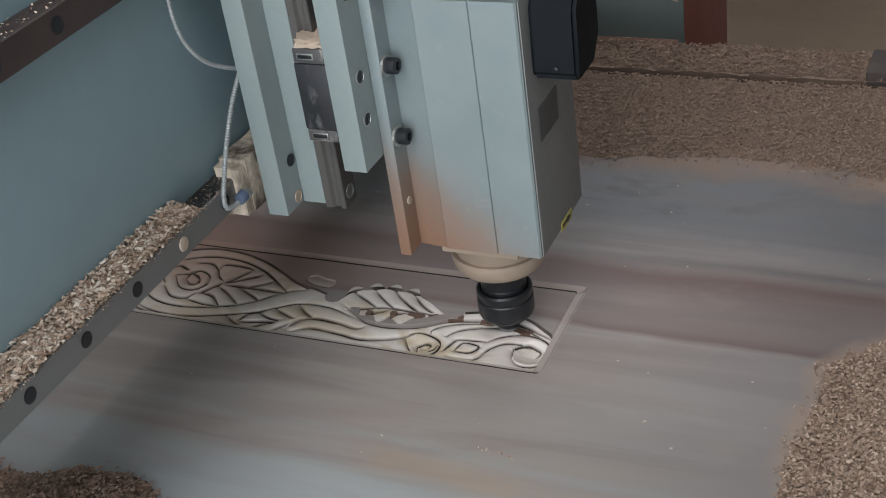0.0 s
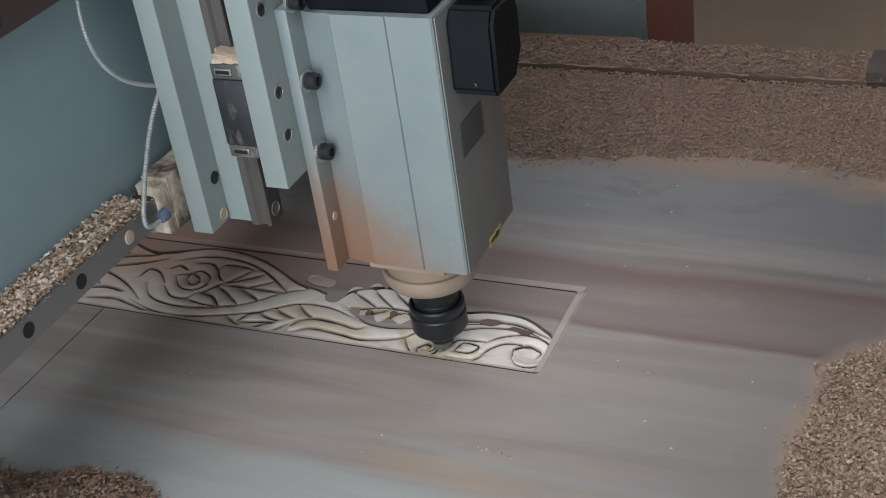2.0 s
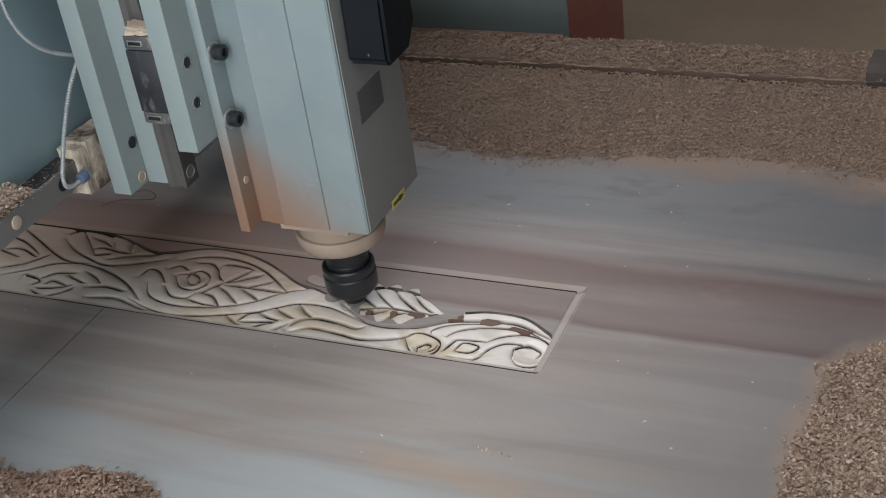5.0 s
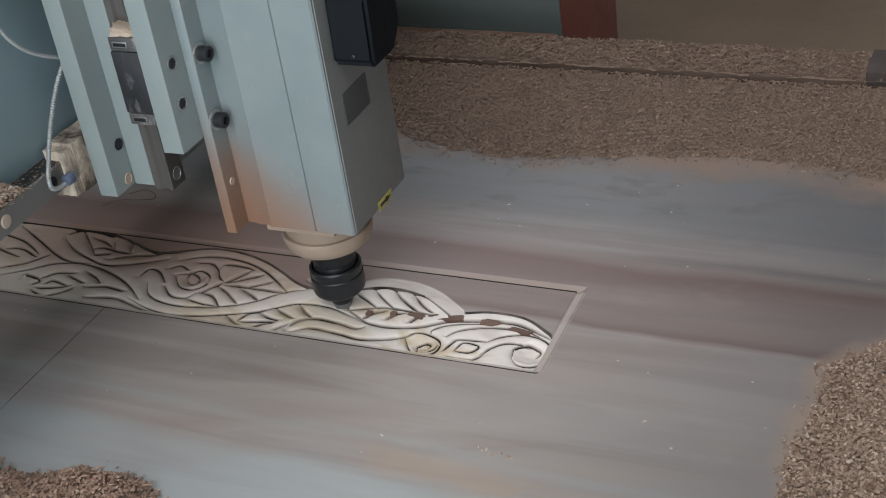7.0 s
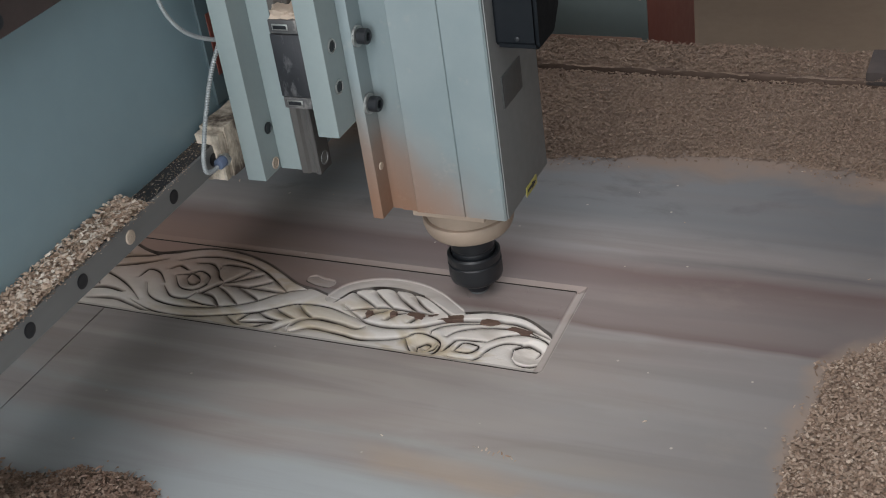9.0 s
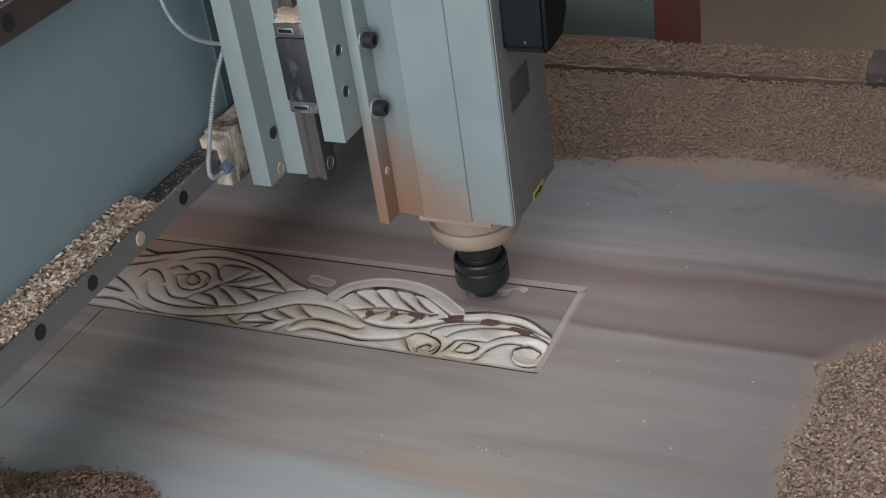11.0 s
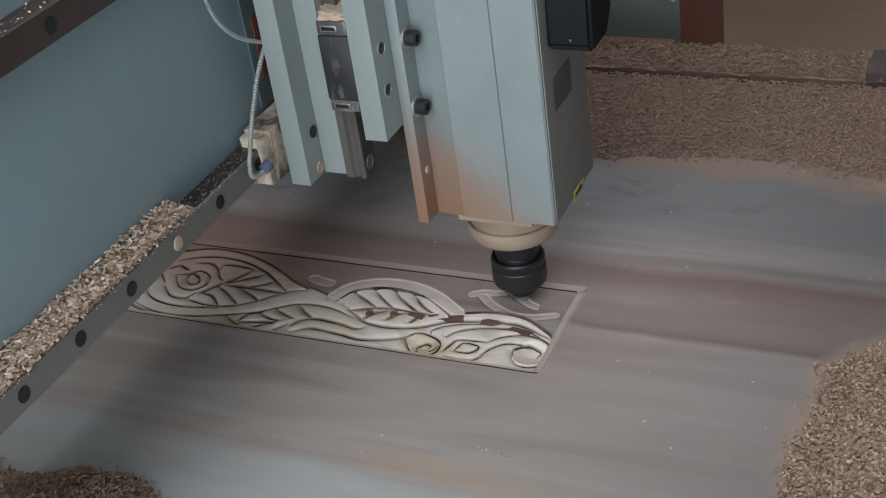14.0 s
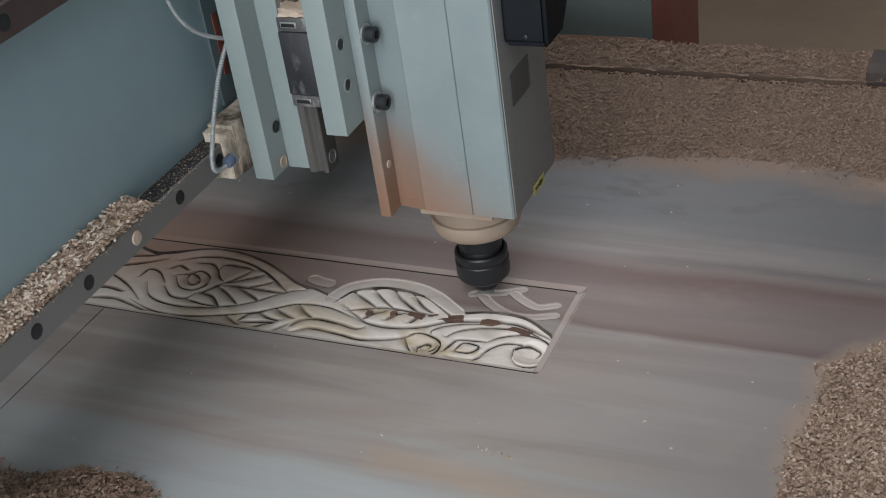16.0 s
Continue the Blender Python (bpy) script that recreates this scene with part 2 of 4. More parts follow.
RED = plain("oxide_red_paint", (0.20, 0.055, 0.040), (0.26, 0.085, 0.060), 0.6, 0, 16, 0.15)
STEEL = plain("rail_steel", (0.17, 0.175, 0.175), (0.24, 0.24, 0.235), 0.42, 0.3, 30, 0.1, (1, 0.2, 1))
DARK_STEEL = plain("oily_dark_steel", (0.075, 0.074, 0.072), (0.155, 0.145, 0.135), 0.42, 0.3, 60, 0.2, (1, 1, 0.25))
BLACK = plain("black_oxide", (0.012, 0.014, 0.017), (0.028, 0.030, 0.034), 0.38, 0.2, 60, 0.1)
PLASTIC = plain("black_plastic", (0.005, 0.007, 0.009), (0.010, 0.012, 0.015), 0.62, 0, 50, 0.12)
PLASTIC.node_tree.nodes["Principled BSDF"].inputs["Specular IOR Level"].default_value = 0.12
BLOCK = plain("black_bearing_block", (0.024, 0.026, 0.030), (0.05, 0.05, 0.055), 0.45, 0.2, 90, 0.3, dust=0.16, dust_colour=(0.20, 0.20, 0.20))
CAP = plain("grey_end_cap", (0.06, 0.06, 0.062), (0.12, 0.115, 0.11), 0.6, 0, 120, 0.3, dust=0.28, dust_colour=(0.33, 0.31, 0.29))
CHROME = plain("worn_zinc", (0.45, 0.45, 0.43), (0.6, 0.6, 0.58), 0.3, 0.85, 90, 0.1)
DUSTY = plain("dust_caked_steel", (0.05, 0.038, 0.030), (0.13, 0.095, 0.07), 0.85, 0, 60, 0.5, dust=0.61, dust_colour=(0.70, 0.60, 0.48))
NOSE = plain("dust_coated_nose", (0.33, 0.250, 0.190), (0.43, 0.340, 0.262), 0.8, 0, 50, 0.3)
CORK = plain("wood_dust_plug", (0.45, 0.36, 0.28), (0.55, 0.44, 0.35), 0.9, 0, 160, 0.7)
YELLOW = plain("yellow_label", (0.42, 0.38, 0.09), (0.50, 0.45, 0.13), 0.5, 0, 80, 0.05)
INK = plain("black_ink", (0.02, 0.02, 0.02), (0.03, 0.03, 0.03), 0.6, 0, 80, 0.05)
BLUE = plain("blue_fitting", (0.07, 0.10, 0.17), (0.12, 0.15, 0.22), 0.4, 0, 80, 0.05)
GREY_PLATE = plain("dark_name_plate", (0.065, 0.070, 0.072), (0.095, 0.10, 0.10), 0.5, 0.2, 60, 0.1)
# neutral grey of the front face, with its weaker light put into the colour
SHADED_GREY = plain("shaded_front_grey", (0.185, 0.190, 0.188), (0.215, 0.215, 0.208), 0.6, 0, 24, 0.08, dust=0.12, dust_colour=(0.26, 0.215, 0.18))
HEAP = heap_material("packed_sawdust")
CHIPS = chip_material("wood_shavings", [(0.0, (0.136, 0.085, 0.058)), (0.3, (0.195, 0.131, 0.094)), (0.8, (0.236, 0.163, 0.119)), (1.0, (0.311, 0.232, 0.177))], 0.4)
RED_CHIPS = chip_material("reddish_shavings", [(0.0, (0.276, 0.166, 0.116)), (0.4, (0.398, 0.260, 0.189)), (0.75, (0.486, 0.337, 0.255)), (1.0, (0.619, 0.474, 0.376))])
PALE_CHIPS = chip_material("pale_shavings", [(0.0, (0.26, 0.165, 0.110)), (0.30, (0.47, 0.345, 0.255)), (0.65, (0.66, 0.53, 0.42)), (1.0, (0.84, 0.76, 0.66))], 0.10)
SIDE_CHIPS = chip_material("grey_tan_shavings", [(0.0, (0.150, 0.095, 0.066)), (0.3, (0.245, 0.172, 0.126)), (0.75, (0.310, 0.232, 0.178)), (1.0, (0.46, 0.375, 0.30))], 0.35)
FLOOR = plain("dusty_concrete", (0.159, 0.119, 0.087), (0.212, 0.164, 0.121), 0.85, 0, 9, 0.3)
WALL = plain("whitewashed_wall", (0.54, 0.53, 0.51), (0.62, 0.61, 0.59), 0.85, 0, 3, 0.2)


# ---- mesh helpers ----
def box(bm, x0, x1, y0, y1, z0, z1, bevel=0.0, segments=2):
    vs = [bm.verts.new((x, y, z)) for x in (x0, x1) for y in (y0, y1) for z in (z0, z1)]
    fs = [bm.faces.new([vs[i] for i in f]) for f in ((0, 1, 3, 2), (4, 6, 7, 5), (0, 4, 5, 1), (2, 3, 7, 6), (0, 2, 6, 4), (1, 5, 7, 3))]
    if bevel:
        edges = list({e for f in fs for e in f.edges})
        bmesh.ops.bevel(bm, geom=edges, offset=bevel, segments=segments, profile=0.6, affect="EDGES")
    return bm


def lathe(bm, profile, at, axis="z", steps=48):
    """A turned shape: profile rows of (radius, height) round an axis through the point at."""
    rings = []
    for r, h in profile:
        ring = []
        for i in range(steps):
            a = 2 * math.pi * i / steps
            c, s = r * math.cos(a), r * math.sin(a)
            p = {"z": (c, s, h), "x": (h, c, s), "y": (c, h, s)}[axis]
            ring.append(bm.verts.new((at[0] + p[0], at[1] + p[1], at[2] + p[2])))
        rings.append(ring)
    for a, b in zip(rings, rings[1:]):
        for i in range(steps):
            bm.faces.new((a[i], a[(i + 1) % steps], b[(i + 1) % steps], b[i]))
    bm.faces.new(rings[0])
    bm.faces.new(rings[-1])
    bmesh.ops.recalc_face_normals(bm, faces=bm.faces[:])
    return bm


def prism(bm, outline, x0, x1, axis="x"):
    """An outline of (a, b) pairs drawn out along an axis."""
    def at(a, b, h):
        return {"x": (h, a, b), "y": (a, h, b), "z": (a, b, h)}[axis]
    lo, hi = [bm.verts.new(at(a, b, x0)) for a, b in outline], [bm.verts.new(at(a, b, x1)) for a, b in outline]
    n = len(outline)
    for i in range(n):
        bm.faces.new((lo[i], lo[(i + 1) % n], hi[(i + 1) % n], hi[i]))
    bm.faces.new(lo)
    bm.faces.new(hi)
    bmesh.ops.recalc_face_normals(bm, faces=bm.faces[:])
    return bm


def smooth(me, angle=40):
    for p in me.polygons:
        p.use_smooth = True
    bm = bmesh.new()
    bm.from_mesh(me)
    for e in bm.edges:
        e.smooth = len(e.link_faces) == 2 and e.calc_face_angle(0) < radians(angle)
    bm.to_mesh(me)
    bm.free()


def part(name, bm, material, parent=None, label="", soft=True):
    me = bpy.data.meshes.new(name)
    bm.normal_update()
    bm.to_mesh(me)
    bm.free()
    me.materials.append(material)
    if soft:
        smooth(me)
    ob = new(name, me)
    if parent is not None:
        ob.parent = parent
    return tagged(ob, label)


def shape(name, verts, faces, material, parent=None):
    me = bpy.data.meshes.new(name)
    me.from_pydata(verts, [], faces)
    me.materials.append(material)
    me.update()
    ob = new(name, me)
    if parent is not None:
        ob.parent = parent
    return ob


def tube(name, points, radius, material, parent, label=""):
    cu = bpy.data.curves.new(name, "CURVE")
    cu.dimensions, cu.bevel_depth, cu.bevel_resolution, cu.resolution_u = "3D", radius, 3, 16
    sp = cu.splines.new("BEZIER")
    sp.bezier_points.add(len(points) - 1)
    for b, p in zip(sp.bezier_points, points):
        b.co, b.handle_left_type, b.handle_right_type = p, "AUTO", "AUTO"
    tmp = bpy.data.objects.new(name, cu)
    me = bpy.data.meshes.new_from_object(tmp)
    bpy.data.objects.remove(tmp)
    me.materials.append(material)
    smooth(me)
    ob = new(name, me)
    ob.parent = parent
    return tagged(ob, label)


def empty(name, label, category):
    return tagged(new(name), label, category)


# ---- the workshop: floor, unseen walls and roof with openings for the fill lamps ----
def workshop():
    def slab(name, label, mat, *b):
        ob = part(name, box(bmesh.new(), *b), mat, None, label, False)
        tagged(ob, category=name.split("_")[0], kind="structure")
    slab("floor", "dusty tan concrete workshop floor", FLOOR, -3.2, 3.2, -2.1, 3.7, -0.95, -0.80)
    slab("wall_north", "plain whitewashed workshop wall", WALL, -3.2, 3.2, 3.5, 3.7, -0.80, ROOF)
    slab("wall_east", "plain whitewashed workshop wall", WALL, 3.0, 3.2, -2.1, 3.5, -0.80, ROOF)
    slab("wall_west", "plain whitewashed workshop wall", WALL, -3.2, -3.0, -2.1, 3.5, -0.80, ROOF)
    d0, d1, e0, e1 = FRONT_OPENING
    south = bmesh.new()
    for q in ((-3.0, d0, e0, ROOF), (d1, 3.0, e0, ROOF), (d0, d1, e1, ROOF)):
        box(south, q[0], q[1], -2.1, -1.9, q[2], q[3])
    tagged(part("wall_south", south, WALL, None, "plain whitewashed wall, unseen, with a wide opening for a fill lamp", False), category="wall", kind="structure")
    roof = bmesh.new()
    edges = [-2.1, *(v for q in ROOF_OPENINGS for v in q[2:]), 3.7]
    for k in range(0, len(edges), 2):
        box(roof, -3.2, 3.2, edges[k], edges[k + 1], ROOF, ROOF + 0.08)
    for x0, x1, y0, y1 in ROOF_OPENINGS:
        box(roof, -3.2, x0, y0, y1, ROOF, ROOF + 0.08)
        box(roof, x1, 3.2, y0, y1, ROOF, ROOF + 0.08)
    tagged(part("ceiling", roof, WALL, None, "plain workshop roof, unseen, with two openings for fill lamps", False), category="ceiling", kind="structure")


# ---- the carved board ----
PW, PL = 0.132, 0.71       # width and length of the carved panel


LEFT_SCROLL = (
    ((-614, 41), (-590, 54), (-573, 74)),
    ((-604, 29), (-579, 44), (-555, 61), (-523, 67), (-485, 59), (-453, 44), (-425, 23)),
    ((-645, 118), (-605, 97), (-566, 76), (-542, 68), (-517, 69)),
    ((-662, 101), (-625, 93), (-600, 81), (-586, 72)),
    ((-633, 74), (-613, 78), (-585, 67)),
    ((-655, 36), (-628, 31), (-603, 28)),
    ((-707, 42), (-659, 41), (-614, 41)),
    ((-719, 92), (-676, 88), (-639, 73), (-605, 63)),
)
UPPER_LEAF = (
    ((-577, 106), (-554, 90), (-528, 79), (-497, 71), (-462, 82), (-436, 95)),
    ((-578, 114), (-571, 123), (-561, 129), (-536, 125), (-522, 119)),
    ((-563, 122), (-542, 103), (-522, 83)),
    ((-546, 114), (-528, 110), (-512, 102)),
    ((-535, 94), (-521, 100), (-501, 97), (-482, 96)),
    ((-525, 85), (-505, 92)),
    ((-504, 80), (-483, 91), (-450, 100)),
    ((-522, 127), (-502, 125), (-486, 117), (-461, 106), (-428, 109)),
    ((-517, 114), (-508, 99)),
    ((-493, 113), (-485, 95)),
)
LOWER_LEAF = (
    ((-555, 33), (-543, 46), (-519, 51)),
    ((-543, 25), (-538, 34), (-517, 29)),
    ((-550, 18), (-532, 22), (-511, 31)),
    ((-553, 14), (-530, 6)),
    ((-575, 26), (-576, 36), (-564, 35), (-553, 30), (-557, 21)),
    ((-529, 46), (-514, 41), (-500, 36)),
    ((-511, 55), (-495, 48), (-483, 39)),
    ((-496, 31), (-473, 37), (-448, 33)),
    ((-484, 15), (-455, 21), (-431, 16), (-406, 9), (-379, 8)),
    ((-528, 8), (-515, 18), (-507, 28)),
)
ROSETTE = (
    ((-423, 94), (-401, 105), (-376, 109), (-347, 105), (-322, 95), (-302, 82), (-281, 66)),
    ((-434, 51), (-420, 33), (-396, 24), (-364, 24), (-330, 33), (-306, 46), (-286, 65), (-264, 75)),
    ((-435, 22), (-408, 12), (-379, 8), (-350, 12), (-323, 20), (-298, 30), (-281, 40), (-260, 52), (-230, 53), (-203, 45), (-188, 41)),
    ((-413, 50), (-397, 37), (-380, 36), (-373, 47)),
    ((-377, 35), (-355, 31), (-335, 32)),
    ((-412, 69), (-397, 53), (-380, 50), (-371, 61), (-375, 75), (-390, 82), (-402, 74), (-412, 69)),
    ((-400, 70), (-398, 78), (-388, 75), (-387, 67), (-395, 66), (-400, 70)),
    ((-400, 94), (-385, 96), (-373, 88), (-365, 77), (-356, 70)),
    ((-449, 58), (-446, 73), (-432, 71), (-415, 55)),
    ((-425, 78), (-416, 86), (-402, 80)),
)
ROSETTE_LEAF = (
    ((-371, 88), (-368, 98), (-344, 98), (-333, 94)),
    ((-355, 68), (-346, 80), (-337, 95)),
    ((-354, 68), (-338, 78), (-321, 89)),
    ((-330, 65), (-316, 73), (-304, 82)),
    ((-353, 65), (-335, 67), (-312, 67), (-281, 66)),
    ((-333, 64), (-316, 56), (-303, 48)),
    ((-358, 62), (-344, 55), (-321, 38)),
    ((-370, 49), (-354, 46), (-338, 31)),
    ((-371, 46), (-361, 61), (-355, 69)),
)
LOW_MIDDLE_LEAF = (
    ((-322, 19), (-308, 11), (-289, 2)),
    ((-307, 14), (-302, 27), (-287, 34)),
    ((-307, 14), (-290, 17), (-268, 23)),
    ((-294, 32), (-280, 26), (-265, 24)),
    ((-279, 40), (-266, 34), (-253, 29)),
    ((-260, 51), (-249, 42), (-238, 35)),
    ((-288, 9), (-280, 16), (-268, 22)),
    ((-270, 3), (-263, 13), (-255, 22)),
    ((-251, 7), (-254, 17), (-248, 29), (-233, 35), (-208, 33), (-189, 29), (-181, 34)),
    ((-248, 10), (-231, 20), (-201, 18), (-177, 15), (-146, 23), (-132, 33)),
)
ARCH_LEAF = (
    ((-215, 81), (-198, 72), (-181, 61)),
    ((-196, 87), (-182, 76), (-163, 62)),
    ((-177, 91), (-164, 80), (-142, 65)),
    ((-156, 88), (-141, 75), (-127, 66)),
    ((-212, 52), (-197, 58), (-177, 65), (-154, 65), (-124, 64)),
    ((-190, 43), (-184, 54), (-171, 63)),
    ((-168, 46), (-162, 57), (-150, 64)),
    ((-145, 46), (-140, 58)),
    ((-215, 59), (-190, 43), (-179, 39), (-159, 38), (-133, 44), (-111, 57), (-91, 63), (-65, 67), (-44, 67), (-19, 57), (-3, 49)),
)
SMALL_SCROLL = (
    ((-117, 34), (-117, 43), (-104, 53), (-79, 60), (-67, 59)),
    ((-139, 26), (-131, 34), (-118, 34), (-104, 26), (-103, 12), (-113, 5), (-127, 11), (-139, 26)),
    ((-104, 22), (-106, 14), (-114, 10), (-122, 14), (-124, 21), (-118, 26), (-112, 23), (-114, 18), (-118, 19)),
    ((-97, 14), (-93, 28), (-88, 34), (-63, 36)),
    ((-90, 8), (-69, 8), (-59, 18)),
    ((-87, 17), (-83, 30), (-68, 28), (-73, 18), (-87, 17)),
    ((-102, 35), (-95, 45), (-77, 54), (-57, 58), (-35, 59), (-16, 51)),
)
END_SCROLL = (
    ((-62, 16), (-56, 29), (-44, 38), (-23, 39)),
    ((-34, 18), (-26, 11), (-13, 11), (-4, 21), (-4, 37), (-14, 49), (-33, 53), (-52, 46), (-64, 35)),
    ((-34, 18), (-36, 32), (-26, 41), (-14, 37), (-16, 29)),
)


def spline(points, step=0.0007):
    """A smooth line through control points given in millimetres."""
    p = np.array(points, float) / 1000
    q = np.vstack([2 * p[0] - p[1], p, 2 * p[-1] - p[-2]])
    out = []
    for i in range(1, len(q) - 2):
        n = max(2, int(np.linalg.norm(q[i + 1] - q[i]) / step))
        for t in np.linspace(0, 1, n, endpoint=False):
            out.append(0.5 * (2 * q[i] + (q[i + 1] - q[i - 1]) * t + (2 * q[i - 1] - 5 * q[i] + 4 * q[i + 1] - q[i + 2]) * t ** 2
                              + (3 * q[i] - q[i - 1] - 3 * q[i + 1] + q[i + 2]) * t ** 3))
    return np.array(out + [p[-1]])


def inside(x, y, ring):
    """Which of the places x, y lie inside a closed line."""
    hit = np.zeros(x.shape, bool)
    for (ax, ay), (bx, by) in zip(ring, np.roll(ring, -1, 0)):
        if ay != by:
            hit ^= ((ay > y) != (by > y)) & (x < (bx - ax) * (y - ay) / (by - ay) + ax)
    return hit


def reached(x, y, ln, reach):
    """The window of the grid within reach of a line."""
    i0, i1 = np.searchsorted(x[:, 0], (ln[:, 0].min() - reach, ln[:, 0].max() + reach))
    j0, j1 = np.searchsorted(y[0], (ln[:, 1].min() - reach, ln[:, 1].max() + reach))
    return slice(i0, i1), slice(j0, j1)


def beside(xs, ys, ln):
    """Distance to a line, signed positive on its far side, and how far along it one stands, from 0 to 1."""
    tang = np.gradient(ln, axis=0)
    tang /= np.linalg.norm(tang, axis=1)[:, None] + 1e-9
    best, side, along = np.full(xs.shape, 1.0), np.zeros(xs.shape), np.zeros(xs.shape)
    for k, ((px, py), (tx, ty)) in enumerate(zip(ln, tang)):
        nx, ny = -ty, tx
        if ny < 0 or (abs(ny) < 0.25 * abs(nx) and nx > 0):
            nx, ny = -nx, -ny
        dx, dy = xs - px, ys - py
        dd = dx * dx + dy * dy
        near = dd < best
        best = np.where(near, dd, best)
        side = np.where(near, dx * nx + dy * ny, side)
        along = np.where(near, k / (len(ln) - 1), along)
    # beside the line its own slant counts, past its ends the plain distance
    best = np.sqrt(best)
    off = np.where((along > 0) & (along < 1), np.abs(side), best)
    return np.copysign(off, side), along


def nearest(x, y, lines, reach=0.02):
    """Distance to the nearest of the lines."""
    d = np.full(x.shape, 1.0)
    for ln in lines:
        w = reached(x, y, ln, reach)
        d[w] = np.minimum(d[w], np.abs(beside(x[w], y[w], ln)[0]))
    return d


def gouged(x, y, lines, deep=0.0042, fall=0.0032, wall=0.0012):
    """Chisel cuts along lines: a long slope down to each line on its near side and a steep wall on its far side. Height
    and dark trace.
    """
    h, trace = np.zeros(x.shape), np.zeros(x.shape)
    for k, ln in enumerate(lines):
        w = reached(x, y, ln, 0.02)
        d, s = beside(x[w], y[w], ln)
        full = np.clip(np.minimum(s, 1 - s) / 0.20, 0.0, 1.0) ** 0.7
        a = deep * (0.30 + 0.70 * full) * (0.8 + 0.4 * ((k * 37) % 10) / 10)
        slope = np.where(d < 0, -a * np.exp(-np.abs(d) / fall) ** 1.25, -a * np.clip(1 - d / wall, 0, 1))
        slope = np.where((s <= 0) | (s >= 1), -a * np.exp(-np.abs(d) / 0.0012), slope)
        h[w] = np.minimum(h[w], slope)
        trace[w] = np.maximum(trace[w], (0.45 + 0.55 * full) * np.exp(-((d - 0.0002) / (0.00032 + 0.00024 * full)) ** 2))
    return h, trace


STRANDS = ("flap", "arch", "scroll_hook", "scroll_low", "scroll_high")


def strand_line(which):
    """Centre line and half width of the strands that the router still has to cut."""
    if which == "flap":
        return spline(((-264, 90), (-255, 87), (-246, 86))), 0.0070
    if which == "arch":
        return spline(((-231, 66), (-224, 82), (-210, 93), (-190, 99.5), (-163, 99), (-136, 89.5), (-106, 69))), 0.0075
    if which == "leaf_low":
        return spline(((-207, 53.5), (-190, 43.5), (-179, 39.5), (-159, 38.5), (-133, 44.5), (-111, 57), (-101, 60.5))), 0.0025
    if which == "scroll_hook":
        return spline(((-101, 99), (-93, 103), (-80, 105), (-70, 109), (-59, 115))), 0.0055
    if which == "scroll_low":
        return spline(((-90, 97), (-77, 86), (-56, 76), (-36, 76), (-17, 83))), 0.0052
    return spline(((-64, 108), (-53, 100), (-36, 92), (-20, 98))), 0.0050


# upper edge of the part that is worked already
WORKED_EDGE = np.vstack([spline(((-760, 123), (-600, 123), (-560, 123), (-522, 121), (-486, 111), (-467, 103.5), (-450, 101), (-428, 108), (-397, 118.5), (-363, 118), (-332, 109.5),
                             (-305, 96.5), (-276, 80), (-254, 75), (-240, 70), (-225, 66), (-215, 82), (-189, 91), (-166, 91), (-140, 85), (-109, 67), (-100, 69), (-74, 76), (-41, 74), (-15, 59), (-9, 54))),
                     [(-0.009, 0.0), (-0.76, 0.0)]])


